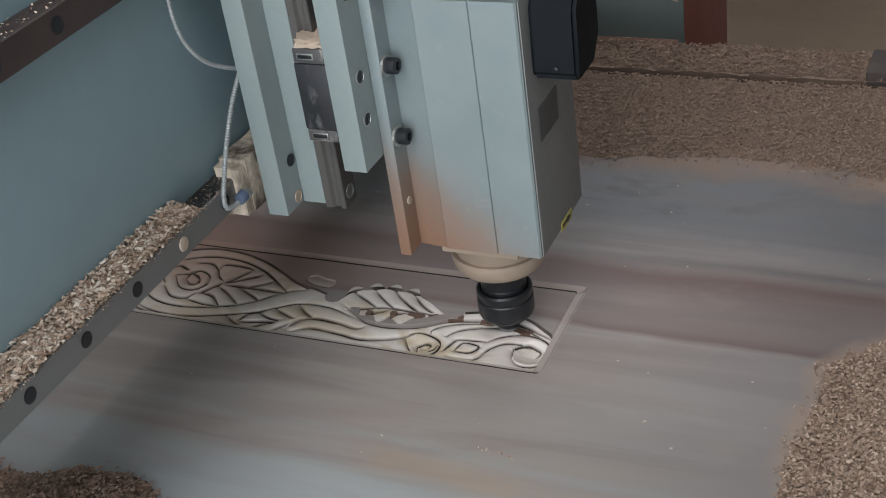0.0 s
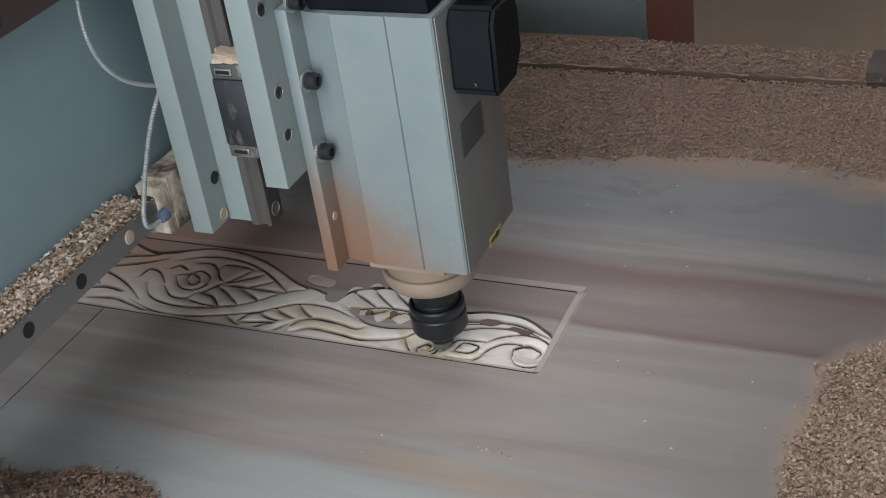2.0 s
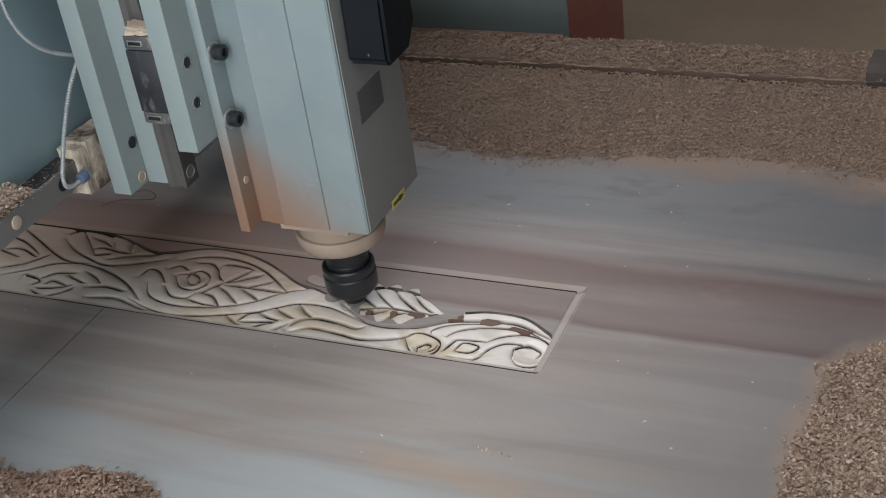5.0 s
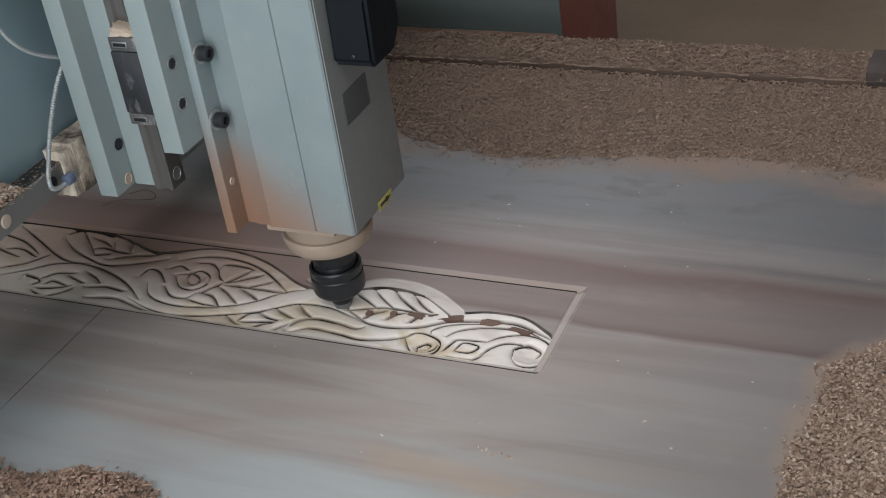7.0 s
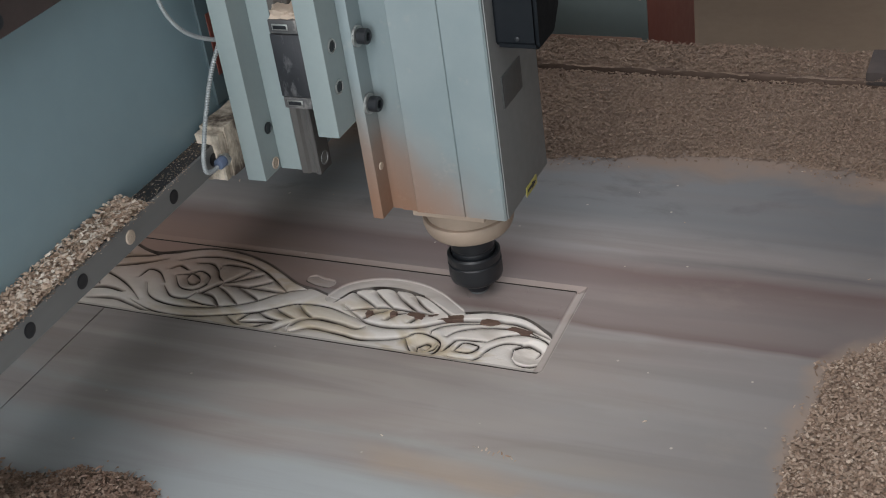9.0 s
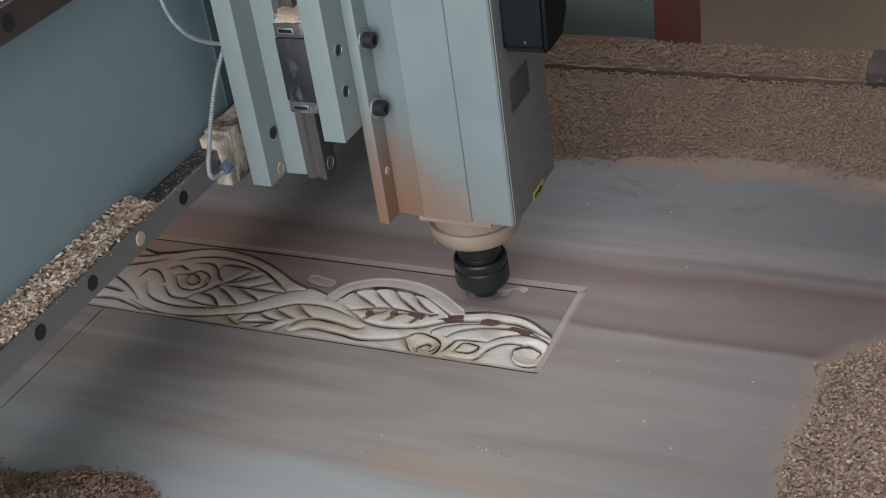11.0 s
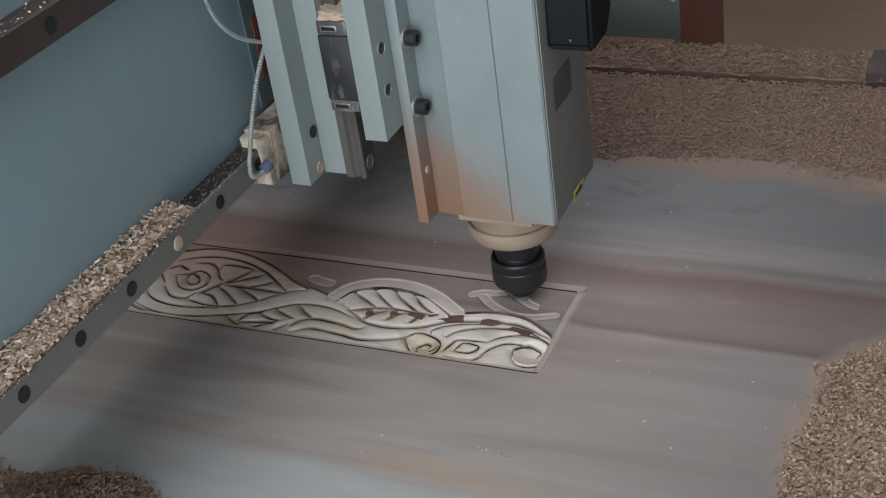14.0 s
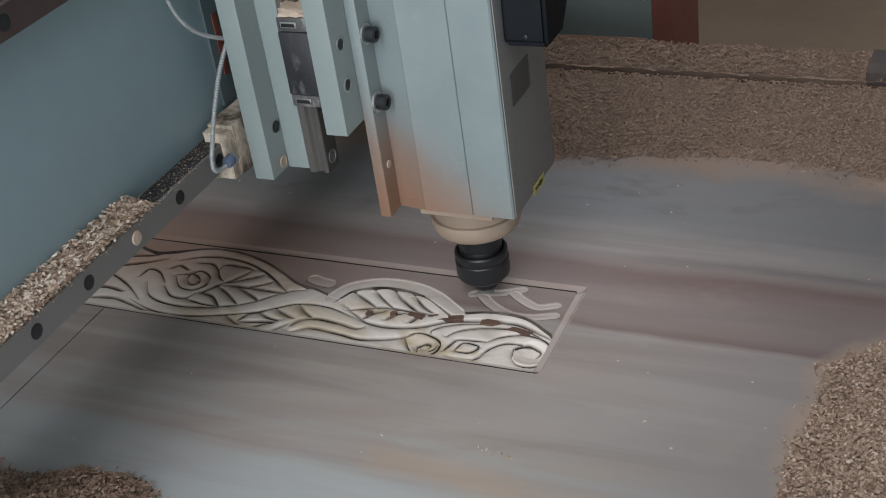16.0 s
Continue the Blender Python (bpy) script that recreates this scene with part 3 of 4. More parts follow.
def carved_panel(parent):
    outline = WORKED_EDGE
    step = 0.0004
    xs, ys = np.linspace(-PL, 0.0, round(PL / step) + 1), np.linspace(0, PW, round(PW / step) + 1)
    x, y = np.meshgrid(xs, ys, indexing="ij")
    leaves = [spline(s) for g in (UPPER_LEAF, LOWER_LEAF, ROSETTE_LEAF, LOW_MIDDLE_LEAF, ARCH_LEAF) for s in g]
    ribbons = [spline(s) for g in (LEFT_SCROLL, ROSETTE, SMALL_SCROLL, END_SCROLL) for s in g]
    gouge, trace = gouged(x, y, leaves, 0.0043, 0.0044)
    more, line = gouged(x, y, ribbons, 0.0034, 0.0023)
    gouge, trace = np.minimum(gouge, more), np.maximum(0.8 * trace, line)
    # rounded over between the cuts
    gouge -= 0.0016 * np.exp(-nearest(x, y, leaves + ribbons) / 0.0032)
    # the part that is worked already: all below the flowing upper outline
    worked = inside(x, y, outline)
    rim = nearest(x, y, [outline[:-2]])
    h = -0.0005 + gouge - 0.0030 * np.clip(1 - rim / 0.0018, 0, 1)
    # dished eyes of the two scrolls
    for cx, cy, r in ((-0.0195, 0.0285, 0.0165), (-0.1205, 0.0195, 0.0140), (-0.390, 0.066, 0.0150)):
        q = ((x - cx) ** 2 + (y - cy) ** 2) / r ** 2
        h -= 0.0060 * np.clip(1 - q, 0, 1)
    h = np.where(worked, h, 0.0)
    dark_line = np.where(worked, 1.3 * trace, 0.0)
    dark_line = np.maximum(dark_line, 0.95 * np.exp(-(rim / 0.0007) ** 2))
    # tool marks and torn fibres
    rng = np.random.default_rng(5)
    rough = rng.normal(0, 1, h.shape)
    rough = (rough + np.roll(rough, 1, 0) + np.roll(rough, 2, 0) + np.roll(rough, 3, 0) + np.roll(rough, 1, 1)) / 5
    h += np.where(worked, 0.00007 * rough, 0)
    cut = worked.astype(float)
    # strands cut on the way
    for which in STRANDS:
        line, half = strand_line(which)
        e = nearest(x, y, [line])
        side = np.zeros_like(e)
        free = ~worked & (rim > 0.0020) if which.startswith("scroll") else True
        m = (e < half) & free
        lip = (e < half + 0.0010) & free
        idx = np.nonzero(lip)
        for k in range(len(idx[0])):
            i, j = idx[0][k], idx[1][k]
            n = int(np.argmin((line[:, 0] - x[i, j]) ** 2 + (line[:, 1] - y[i, j]) ** 2))
            a, b = line[max(n - 1, 0)], line[min(n + 1, len(line) - 1)]
            t = (b - a) / np.linalg.norm(b - a)
            side[i, j] = ((x[i, j] - line[n, 0]) * -t[1] + (y[i, j] - line[n, 1]) * t[0]) / half
        # a ribbon that falls away from its dark lower edge
        h = np.where(m, np.minimum(h, -0.0005 - 0.0017 * np.clip((side + 0.4) / 1.4, 0, 1) ** 1.5), h)
        cut = np.where(m, 0.80 if which == "arch" else 0.52, cut)
        dark_line = np.where(lip, np.maximum(dark_line * (side < -0.8), 0.95 * np.exp(-((side + 0.97) / 0.13) ** 2)), dark_line)
        if which == "arch":
            # no ridge stands between this strand and the leaf below it
            gap = ~worked & (side < 0) & (rim < 0.0030) & (e >= half) & (e < half + 0.0025)
            h, cut, dark_line = np.where(gap, -0.0026, h), np.where(gap, 0.8, cut), np.where(gap, 0.9, dark_line)
    # the bevelled border all round
    bevel = np.zeros_like(h)
    top = (y > 0.1235)
    h = np.where(top, -0.0018 * (PW - y) / (PW - 0.1235), h)
    # the near corner is rounded
    r = 0.007
    round_off = (x > -r) & (y < r)
    inset = np.where(round_off, r - np.hypot(x + r, y - r), np.minimum(-x, y))
    right = (x > -0.009) & (y <= PW + x)
    h = np.where(right, -0.0030 * np.sin(np.clip(inset / 0.009, 0, 1) * 1.57) ** 2, h)
    cut = np.where(top, 0.0, np.where(right, 0.32, cut))
    bevel = np.where(top & ~right, 0.85, np.where(right, 0.35, 0.0))
    dark_line = np.where(top | right, 0.0, dark_line)
    dark_line = np.where((np.abs(y - 0.1226) < 0.0013) & (x < -0.009), 1.5, dark_line)
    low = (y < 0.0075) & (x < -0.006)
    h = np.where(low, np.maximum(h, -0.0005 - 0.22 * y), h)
    dark_line = np.where(low, 0.0, dark_line)
    dark_line = np.maximum(dark_line, np.where(inset < 0.0060, 1.5 * np.exp(-((inset - 0.0012) / 0.0010) ** 2) * np.where(x > -0.004, 0.30, 1.0), 0.0))
    cut = np.where(low & (y < 0.0050), 0.45, cut)
    outer = inset < 0.0
    h, cut, bevel, dark_line = (np.where(outer, 0.0, q) for q in (h, cut, bevel, dark_line))
    h[:, 0], h[:, -1], h[-1, :], h[0, :] = 0, 0, 0, 0
    ni, nj = h.shape
    verts = np.stack([x, y, h], -1).reshape(-1, 3)
    i, j = np.meshgrid(np.arange(ni - 1), np.arange(nj - 1), indexing="ij")
    a = (i * nj + j).ravel()
    faces = np.stack([a, a + nj, a + nj + 1, a + 1], 1)
    ob = shape("carved_panel", verts.tolist(), faces.tolist(), WOOD, parent)
    tagged(ob, "freshly cut pale floral relief with a bevelled border")
    at = ob.data.attributes.new("cut", "FLOAT", "POINT")
    at.data.foreach_set("value", cut.reshape(-1).astype(np.float32))
    at = ob.data.attributes.new("bevel", "FLOAT", "POINT")
    at.data.foreach_set("value", bevel.reshape(-1).astype(np.float32))
    at = ob.data.attributes.new("dark_line", "FLOAT", "POINT")
    at.data.foreach_set("value", dark_line.reshape(-1).astype(np.float32))
    for p in ob.data.polygons:
        p.use_smooth = True


def work_board():
    board = empty("work_board", "large dusty grey-brown hardwood board being carved with scrolls", "board")
    def plank(x0, x1, y0, y1):
        bm = bmesh.new()
        box(bm, x0, x1, y0, y1, -0.03, 0.0)
        part("plank", bm, WOOD, board, soft=False)
    seam = -0.4494
    plank(-1.5, seam - 0.0006, -0.75, 0.0)
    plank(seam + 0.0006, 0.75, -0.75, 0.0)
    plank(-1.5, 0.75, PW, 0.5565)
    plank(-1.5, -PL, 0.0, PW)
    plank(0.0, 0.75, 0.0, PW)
    carved_panel(board)
    # flat dark leftovers of the old surface between the leaves
    for (cx, cy, lx, ly, turn) in ((-40, 56, 22, 6, -6), (-70, 62, 17, 8, 4), (-118, 60, 22, 8, 12), (-104, 62, 14, 7, 16), (-144, 58, 12, 6, 10), (-163, 55, 7, 7, 5), (-186, 51, 6, 8, -5), (-136, 56, 8, 8, -10)):
        bm = bmesh.new()
        ring = []
        rnd = random.Random(cx)
        for k in range(14):
            a = 2 * math.pi * k / 14
            w = 0.5 + rnd.uniform(-0.09, 0.09)
            c, s = abs(math.cos(a)) ** 0.55 * math.copysign(1, math.cos(a)), abs(math.sin(a)) ** 0.55 * math.copysign(1, math.sin(a))
            u, v = c * lx * w, s * ly * w
            r = radians(turn)
            ring.append(((cx + u * math.cos(r) - v * math.sin(r)) / 1000, (cy + u * math.sin(r) + v * math.cos(r)) / 1000))
        prism(bm, ring, -0.006, -0.0006 - 0.00002 * (-cx % 31), "z")
        part("resin_patch", bm, RESIN, board, "red-brown uncut heartwood remnant", False)
    return board


def uncut_strips():
    """The wood that still fills the strands; each stretch is milled down when the bit passes over it."""
    made = []
    for which, stretches in (("arch", 6), ("leaf_low", 3), ("scroll_hook", 3), ("scroll_low", 4), ("scroll_high", 3)):
        line, half = strand_line(which)
        top = {"leaf_low": -0.0003, "arch": 0.00005, "scroll_hook": 0.00010, "scroll_low": 0.00015, "scroll_high": 0.00020}[which]
        for end, nxt in ((0, 1), (-1, -2)) if which != "leaf_low" else ():
            out = line[end] - line[nxt]
            tip = line[end] + out / np.linalg.norm(out) * np.linspace(half, 0.0007, 8)[:, None]
            line = np.vstack([tip, line]) if end == 0 else np.vstack([line, tip[::-1]])
        cuts = np.linspace(0, len(line) - 1, stretches + 1).astype(int)
        for a, b in zip(cuts, cuts[1:]):
            seg = line[a:b + 1]
            t = np.gradient(seg, axis=0)
            t /= np.linalg.norm(t, axis=1)[:, None]
            nrm = np.stack([-t[:, 1], t[:, 0]], 1) * (half + 0.0013)
            if which != "leaf_low":
                # round ends
                to_end = np.minimum(np.linalg.norm(seg - line[0], axis=1), np.linalg.norm(seg - line[-1], axis=1))
                k = np.clip(to_end / half, 0.02, 1.0)
                nrm = nrm * np.sqrt(k * (2 - k))[:, None]
            n = len(seg)
            far_side, near_side = seg + nrm, seg - nrm
            # uncut wood reaches in between the round tips of the lobes
            if which == "arch":
                tip = np.max([np.exp(-((seg[:, 0] - q) / 0.0075) ** 2) for q in (-0.219, -0.199, -0.178, -0.156)], 0)
                near_side = seg - nrm * (1.10 - 1.0 * tip)[:, None]
            if which == "leaf_low":
                tip = np.max([np.exp(-((seg[:, 0] - q) / 0.0065) ** 2) for q in (-0.210, -0.193, -0.172, -0.150)], 0)
                far_side, near_side = seg + nrm * (2.2 - 2.1 * tip)[:, None], seg + nrm * 0.02
            if which.startswith("scroll"):
                edge = WORKED_EDGE[WORKED_EDGE[:, 0] > -0.1085][:-2]
                for q in (far_side, near_side):
                    q[:, 1] = np.maximum(q[:, 1], np.interp(q[:, 0], edge[:, 0], edge[:, 1]) + 0.0008)
            rows = [(q, z) for q in (far_side, near_side) for z in (top, -0.0065)]
            verts = [(float(p[0]), float(p[1]), z) for q, z in rows for p in q]
            faces = []
            for k in range(n - 1):
                for u, v in ((0, 2), (2, 3), (3, 1), (1, 0)):
                    faces.append((u * n + k, u * n + k + 1, v * n + k + 1, v * n + k))
            faces += [(0, 2 * n, 3 * n, n), (n - 1, 2 * n - 1, 4 * n - 1, 3 * n - 1)]
            ob = shape("uncut_wood", verts, faces, WOOD)
            tagged(ob, "strip of dusty uncut wood filling the carved panel", "wood strip", "uncut strips")
            made.append((which, ob))
    return made


# ---- chips and sawdust ----
def flakes(name, spots, seed, material, label, size=(0.0020, 0.0046), lift=0.0015, wide=1.0):
    """Many small bent shavings at the given places, as one mesh."""
    rng = np.random.default_rng(seed)
    p = np.array(spots, float)
    n = len(p)
    ln, wd = rng.uniform(*size, n), rng.uniform(0.0006, 0.0019, n) * wide
    yaw, pitch, roll = rng.uniform(0, 2 * np.pi, n), rng.normal(0, 0.26, n), rng.normal(0, 0.42, n)
    curl = rng.uniform(0.0, 0.35, n) * ln
    ends = rng.uniform(0.35, 1.1, (2, n))
    u = np.stack([np.cos(yaw) * np.cos(pitch), np.sin(yaw) * np.cos(pitch), np.sin(pitch)], 1)
    w0 = np.stack([-np.sin(yaw), np.cos(yaw), np.zeros(n)], 1)
    up = np.cross(u, w0)
    w = w0 * np.cos(roll)[:, None] + up * np.sin(roll)[:, None]
    up = np.cross(u, w)
    rows = []
    for s, c, k in ((-0.5, 0.0, ends[0]), (-0.05, 1.0, 1.0), (0.5, 0.0, ends[1])):
        mid = p + u * (s * ln)[:, None] + up * (c * curl * 0.5)[:, None]
        mid[:, 2] += lift * 0.3
        rows += [mid - w * (k * wd / 2)[:, None], mid + w * (k * wd / 2)[:, None]]
    verts = np.stack(rows, 1).reshape(-1, 3)
    b = np.arange(n)[:, None] * 6
    faces = np.concatenate([b + [0, 2, 3, 1], b + [2, 4, 5, 3]], 0)
    ob = shape(name, verts.tolist(), faces.tolist(), material)
    return tagged(ob, label, "wood chips", kind="stuff")


def lumpy(x, y, s, seed=0.0):
    return noise.noise(Vector((x * s + seed, y * s - seed, seed)))


def heap(name, x0, x1, y0, y1, height, label, seed, count, step=0.006, base=0.0, size=(0.0019, 0.0046), chips=None):
    """A low drift of sawdust whose height is given place by place, strewn with shavings."""
    nx, ny = int((x1 - x0) / step), int((y1 - y0) / step)
    verts, faces = [], []
    for i in range(nx + 1):
        for j in range(ny + 1):
            x, y = x0 + (x1 - x0) * i / nx, y0 + (y1 - y0) * j / ny
            verts.append((x, y, base + height(x, y)))
    for i in range(nx):
        for j in range(ny):
            a = i * (ny + 1) + j
            q = (a, a + ny + 1, a + ny + 2, a + 1)
            if max(verts[k][2] for k in q) > base - 0.001:
                faces.append(q)
    ob = shape(name, verts, faces, HEAP)
    for p in ob.data.polygons:
        p.use_smooth = True
    tagged(ob, label, "sawdust heap", kind="stuff")
    rnd = random.Random(seed)
    spots = []
    while len(spots) < count:
        x, y = rnd.uniform(x0, x1), rnd.uniform(y0, y1)
        z = height(x, y)
        if z > -0.0008 or rnd.random() < max(0.0, 0.34 + z * 60):
            spots.append((x, y, base + max(z, 0.0) + rnd.uniform(0, 0.0032)))
    flakes("wood_chips", spots, seed, chips or CHIPS, label.replace("drift of", "shavings on the"), size, wide=1.35)


def back_drift(x, y):
    edge = 0.375 + 0.018 * math.sin(x * 13 + 0.6) + 0.022 * lumpy(x, y, 9, 3.1) + 0.012 * lumpy(x, y, 30, 7.7)
    d = y - edge
    return min(d * 0.12, 0.008) - max(0.0, y - 0.550) * 0.5 + 0.0022 * lumpy(x, y, 60, 1.3) + 0.0012 * lumpy(x, y, 160, 2.0) - (0.003 if d < 0 else 0)


def right_drift(x, y):
    edge = 0.219 + 0.005 * math.sin(y * 30) + 0.010 * lumpy(x, y, 22, 5.2) + max(0.0, y - 0.060) * 0.95
    d = min(x - edge, (0.165 - y) * 0.7)
    return min(d * 0.25, 0.016) + 0.0034 * lumpy(x, y, 55, 4.3) + 0.0012 * lumpy(x, y, 160, 2.9) - (0.003 if d < 0 else 0)


def front_drift(x, y):
    edge = -0.213 + 0.010 * math.sin(x * 40 + 1.0) + 0.012 * lumpy(x, y, 25, 9.2) - max(0.0, x + 0.245) * 0.55
    d = edge - y
    return min(d * 0.3, 0.014) + 0.0034 * lumpy(x, y, 55, 6.3) + 0.0012 * lumpy(x, y, 160, 3.9) - (0.003 if d < 0 else 0)


def loose_bits():
    """Single shavings and splinters lying about on the board."""
    rnd = random.Random(77)
    spots = [(rnd.uniform(-0.5, 0.25), rnd.uniform(-0.22, 0.34), 0.0006) for _ in range(18)]
    spots = [p for p in spots if not (p[0] < 0.005 and -0.005 < p[1] < PW + 0.005)] + [(0.0, 0.303, 0.001), (-0.035, 0.27, 0.0008)] + [(-0.02 + 0.0032 * k + rnd.uniform(-0.001, 0.001), -0.099 - 0.0005 * k + rnd.uniform(-0.002, 0.002), 0.0004) for k in range(12)]
    flakes("loose_shavings", spots, 31, PALE_CHIPS, "scattered single shavings lying on the board", (0.0015, 0.0045), 0.0)
    curl = empty("curled_shaving", "thin dark curled wood shaving on the board", "shaving")
    tube("strand", [(-0.572, 0.168, 0.002), (-0.556, 0.176, 0.006), (-0.530, 0.186, 0.004), (-0.520, 0.196, 0.002), (-0.535, 0.204, 0.005), (-0.556, 0.198, 0.002)], 0.0006, RESIN, curl)


def sawdust():
    loose_bits()
    heap("back_sawdust", -0.75, 0.55, 0.31, 0.5562, back_drift, "drift of tan sawdust along the back of the board", 11, 62000, size=(0.0012, 0.0036))
    heap("side_sawdust", 0.17, 0.48, -0.32, 0.16, right_drift, "drift of tan sawdust across the end of the board", 12, 56000, size=(0.0015, 0.0048), chips=SIDE_CHIPS)
    heap("front_sawdust", -0.62, -0.16, -0.42, -0.15, front_drift, "drift of reddish sawdust on the front of the board", 13, 26000, size=(0.0018, 0.0056), chips=RED_CHIPS)


# ---- the machine's fixed side ----
def machine_frame():
    side = empty("machine_side_rail", "long steel side beam of the router table under sawdust", "machine rail")
    bm = bmesh.new()
    box(bm, -1.5, 0.75, 0.5610, 0.625, 0.0020, 0.0142, 0.0030, 3)
    box(bm, -1.5, 0.75, 0.583, 0.624, -0.12, 0.0019)
    part("side_beam", bm, plain("dusty_brown_beam", (0.110, 0.072, 0.054), (0.150, 0.103, 0.078), 0.95, 0, 90, 0.6), side)
    bm = bmesh.new()
    box(bm, 0.182, 0.208, 0.5600, 0.622, 0.0070, 0.0235, 0.003)
    part("end_stop", bm, plain("dusty_dark_stop", (0.045, 0.036, 0.034), (0.085, 0.064, 0.056), 0.85, 0, 70, 0.5), side, "dust-coated dark steel end stop")
    bm = bmesh.new()
    box(bm, 0.193, 0.75, 0.5640, 0.622, 0.0142, 0.0200, 0.002)
    part("cover_strip", bm, plain("tan_cover", (0.25, 0.18, 0.13), (0.33, 0.245, 0.18), 0.85, 0, 60, 0.4), side, "tan dust-covered strip")
    table = part("machine_table", box(bmesh.new(), -1.5, 0.75, -0.75, 0.5565, -0.12, -0.0305, 0.002), DARK_STEEL, None, "dark steel router table under the board")
    tagged(table, category="table")
    legs = empty("machine_stand", "dark steel stand carrying the router table", "stand")
    for lx in (-1.3, 0.6):
        for ly in (-0.6, 0.5):
            part("leg", box(bmesh.new(), lx - 0.05, lx + 0.05, ly - 0.05, ly + 0.05, -0.80, -0.121, 0.004), DARK_STEEL, legs)

    def rail_top(x, y):
        front = max(0.0, 0.5680 - y)
        return 0.0022 + 0.003 * lumpy(x, y, 30, 8.8) + 0.0014 * lumpy(x, y, 140, 2.2) - front * 0.5
    heap("rail_sawdust", -0.75, 0.55, 0.5595, 0.6245, rail_top, "drift of brown sawdust on the steel side beam", 14, 24000, 0.003, 0.0142)


# ---- the gantry: moves along x ----
RAIL_X = -0.2065


def gantry():
    g = empty("gantry", "teal-grey painted gantry beam with two dusty steel rails", "gantry")
    part("beam", box(bmesh.new(), -0.36, -0.226, -0.80, 0.95, 0.184, 0.56, 0.003), BEAM, g)
    for z, name in ((0.198, "lower_rail"), (0.396, "upper_rail")):
        bm = bmesh.new()
        # rail profile: waisted sides
        outline = [(-0.0115, -0.2255), (0.0115, -0.2255), (0.0115, -0.2195), (0.0085, -0.2170), (0.0085, -0.2130), (0.0115, -0.2105),
                   (0.0115, RAIL_X - 0.001), (0.0105, RAIL_X), (-0.0105, RAIL_X), (-0.0115, RAIL_X - 0.001), (-0.0115, -0.2105), (-0.0085, -0.2130), (-0.0085, -0.2170), (-0.0115, -0.2195)]
        prism(bm, [(x, z + dz) for dz, x in outline], -0.80, 0.95, "y")
        rail = part(name, bm, STEEL if name == "lower_rail" else RAIL_BROWN, g, "dusty steel linear rail with bolt holes")
        n = 0
        y = -0.7497
        while y < 0.9:
            bm = bmesh.new()
            plugged = abs(y + 0.1497) < 0.001 or (n % 7 == 2 and y > 0)
            lathe(bm, [(0.0058, RAIL_X + 0.0003), (0.0050, RAIL_X + (0.0012 if plugged else 0.0006)), (0.003, RAIL_X + (0.0014 if plugged else 0.0005))], (0, y, z), "x", 20)
            part("rail_bolt", bm, CORK if plugged else BLACK, rail)
            y += 0.06
            n += 1
    part("grease_film", box(bmesh.new(), -0.2250, -0.2076, -0.795, 0.945, 0.2097, 0.2101), BLACK, g, "black greasy top of the lower rail", False)
    # dark bracket plate with a red strip, on the face of the beam
    plate = part("bracket_plate", box(bmesh.new(), -0.2258, -0.2232, 0.0170, 0.125, 0.2225, 0.372, 0.0006), DARK_TEAL, g, "dark teal bracket plate")
    part("red_strip", box(bmesh.new(), -0.2230, -0.2224, 0.0265, 0.0335, 0.246, 0.300, 0.0002), RED, plate, "red strip")
    # unseen near plate, added and sized to keep light off the board's left
    part("near_shade_plate", box(bmesh.new(), -0.62, -0.40, -0.83, -0.8005, -0.70, 0.56, 0.001), LEG, g, "pale teal painted steel leg plate")
    # far leg of the gantry: pale side, red front
    leg = part("far_leg", box(bmesh.new(), -0.52, -0.064, 0.731, 0.735, -0.70, 0.30, 0.001), LEG, g, "pale teal painted steel leg plate")
    part("leg_front", box(bmesh.new(), -0.070, -0.0635, 0.7355, 0.97, -0.70, 0.30, 0.001), RED, g, "red-brown painted front of the leg")
    part("leg_stripe", box(bmesh.new(), -0.50, -0.072, 0.729, 0.7305, -0.075, -0.026, 0.0004), plain("dusty_stripe", (0.34, 0.20, 0.15), (0.40, 0.26, 0.20), 0.8, 0, 40, 0.2), leg, "brown dust band")
    tube("loose_wire", [(-0.10, 0.725, 0.09), (-0.085, 0.72, 0.055), (-0.074, 0.724, 0.042), (-0.066, 0.722, 0.050)], 0.0016, CORK, g, "frayed pale wire end")
    tube("loose_wire", [(-0.09, 0.725, 0.06), (-0.078, 0.72, 0.036), (-0.068, 0.722, 0.030)], 0.0014, CORK, g, "frayed pale wire end")
    return g


def rail_ridge(z, y0, y1, seed, count, high, size=(0.0022, 0.0058), wide=1.5):
    """Shavings that have piled up on a gantry rail."""
    rnd = random.Random(seed)
    spots = []
    for _ in range(count):
        y = rnd.uniform(y0, y1)
        thick = high * (0.55 + 0.45 * (1 + lumpy(y, 0, 40, seed)) / 2) * min(1.0, (y1 - y) / 0.012 + 0.25)
        u, v = rnd.random(), rnd.random()
        spots.append((-0.2255 + u * 0.0195, y, z + v * thick * (1.0 - 0.6 * u)))
    return flakes("rail_chips", spots, seed, PALE_CHIPS, "ridge of tan shavings lying on the gantry rail", size, wide=wide)


def edge_flecks():
    """Pale dust grains stuck along the upper edge of the lower rail."""
    rnd = random.Random(41)
    spots = [(RAIL_X - 0.0004 + rnd.uniform(0, 0.0008), rnd.uniform(-0.60, -0.06), 0.2096 - abs(rnd.gauss(0, 0.0018))) for _ in range(620)]
    return flakes("rail_grains", spots, 41, PALE_CHIPS, "pale dust grains stuck to the edge of the gantry rail", (0.0006, 0.0020), 0.0, 0.6)


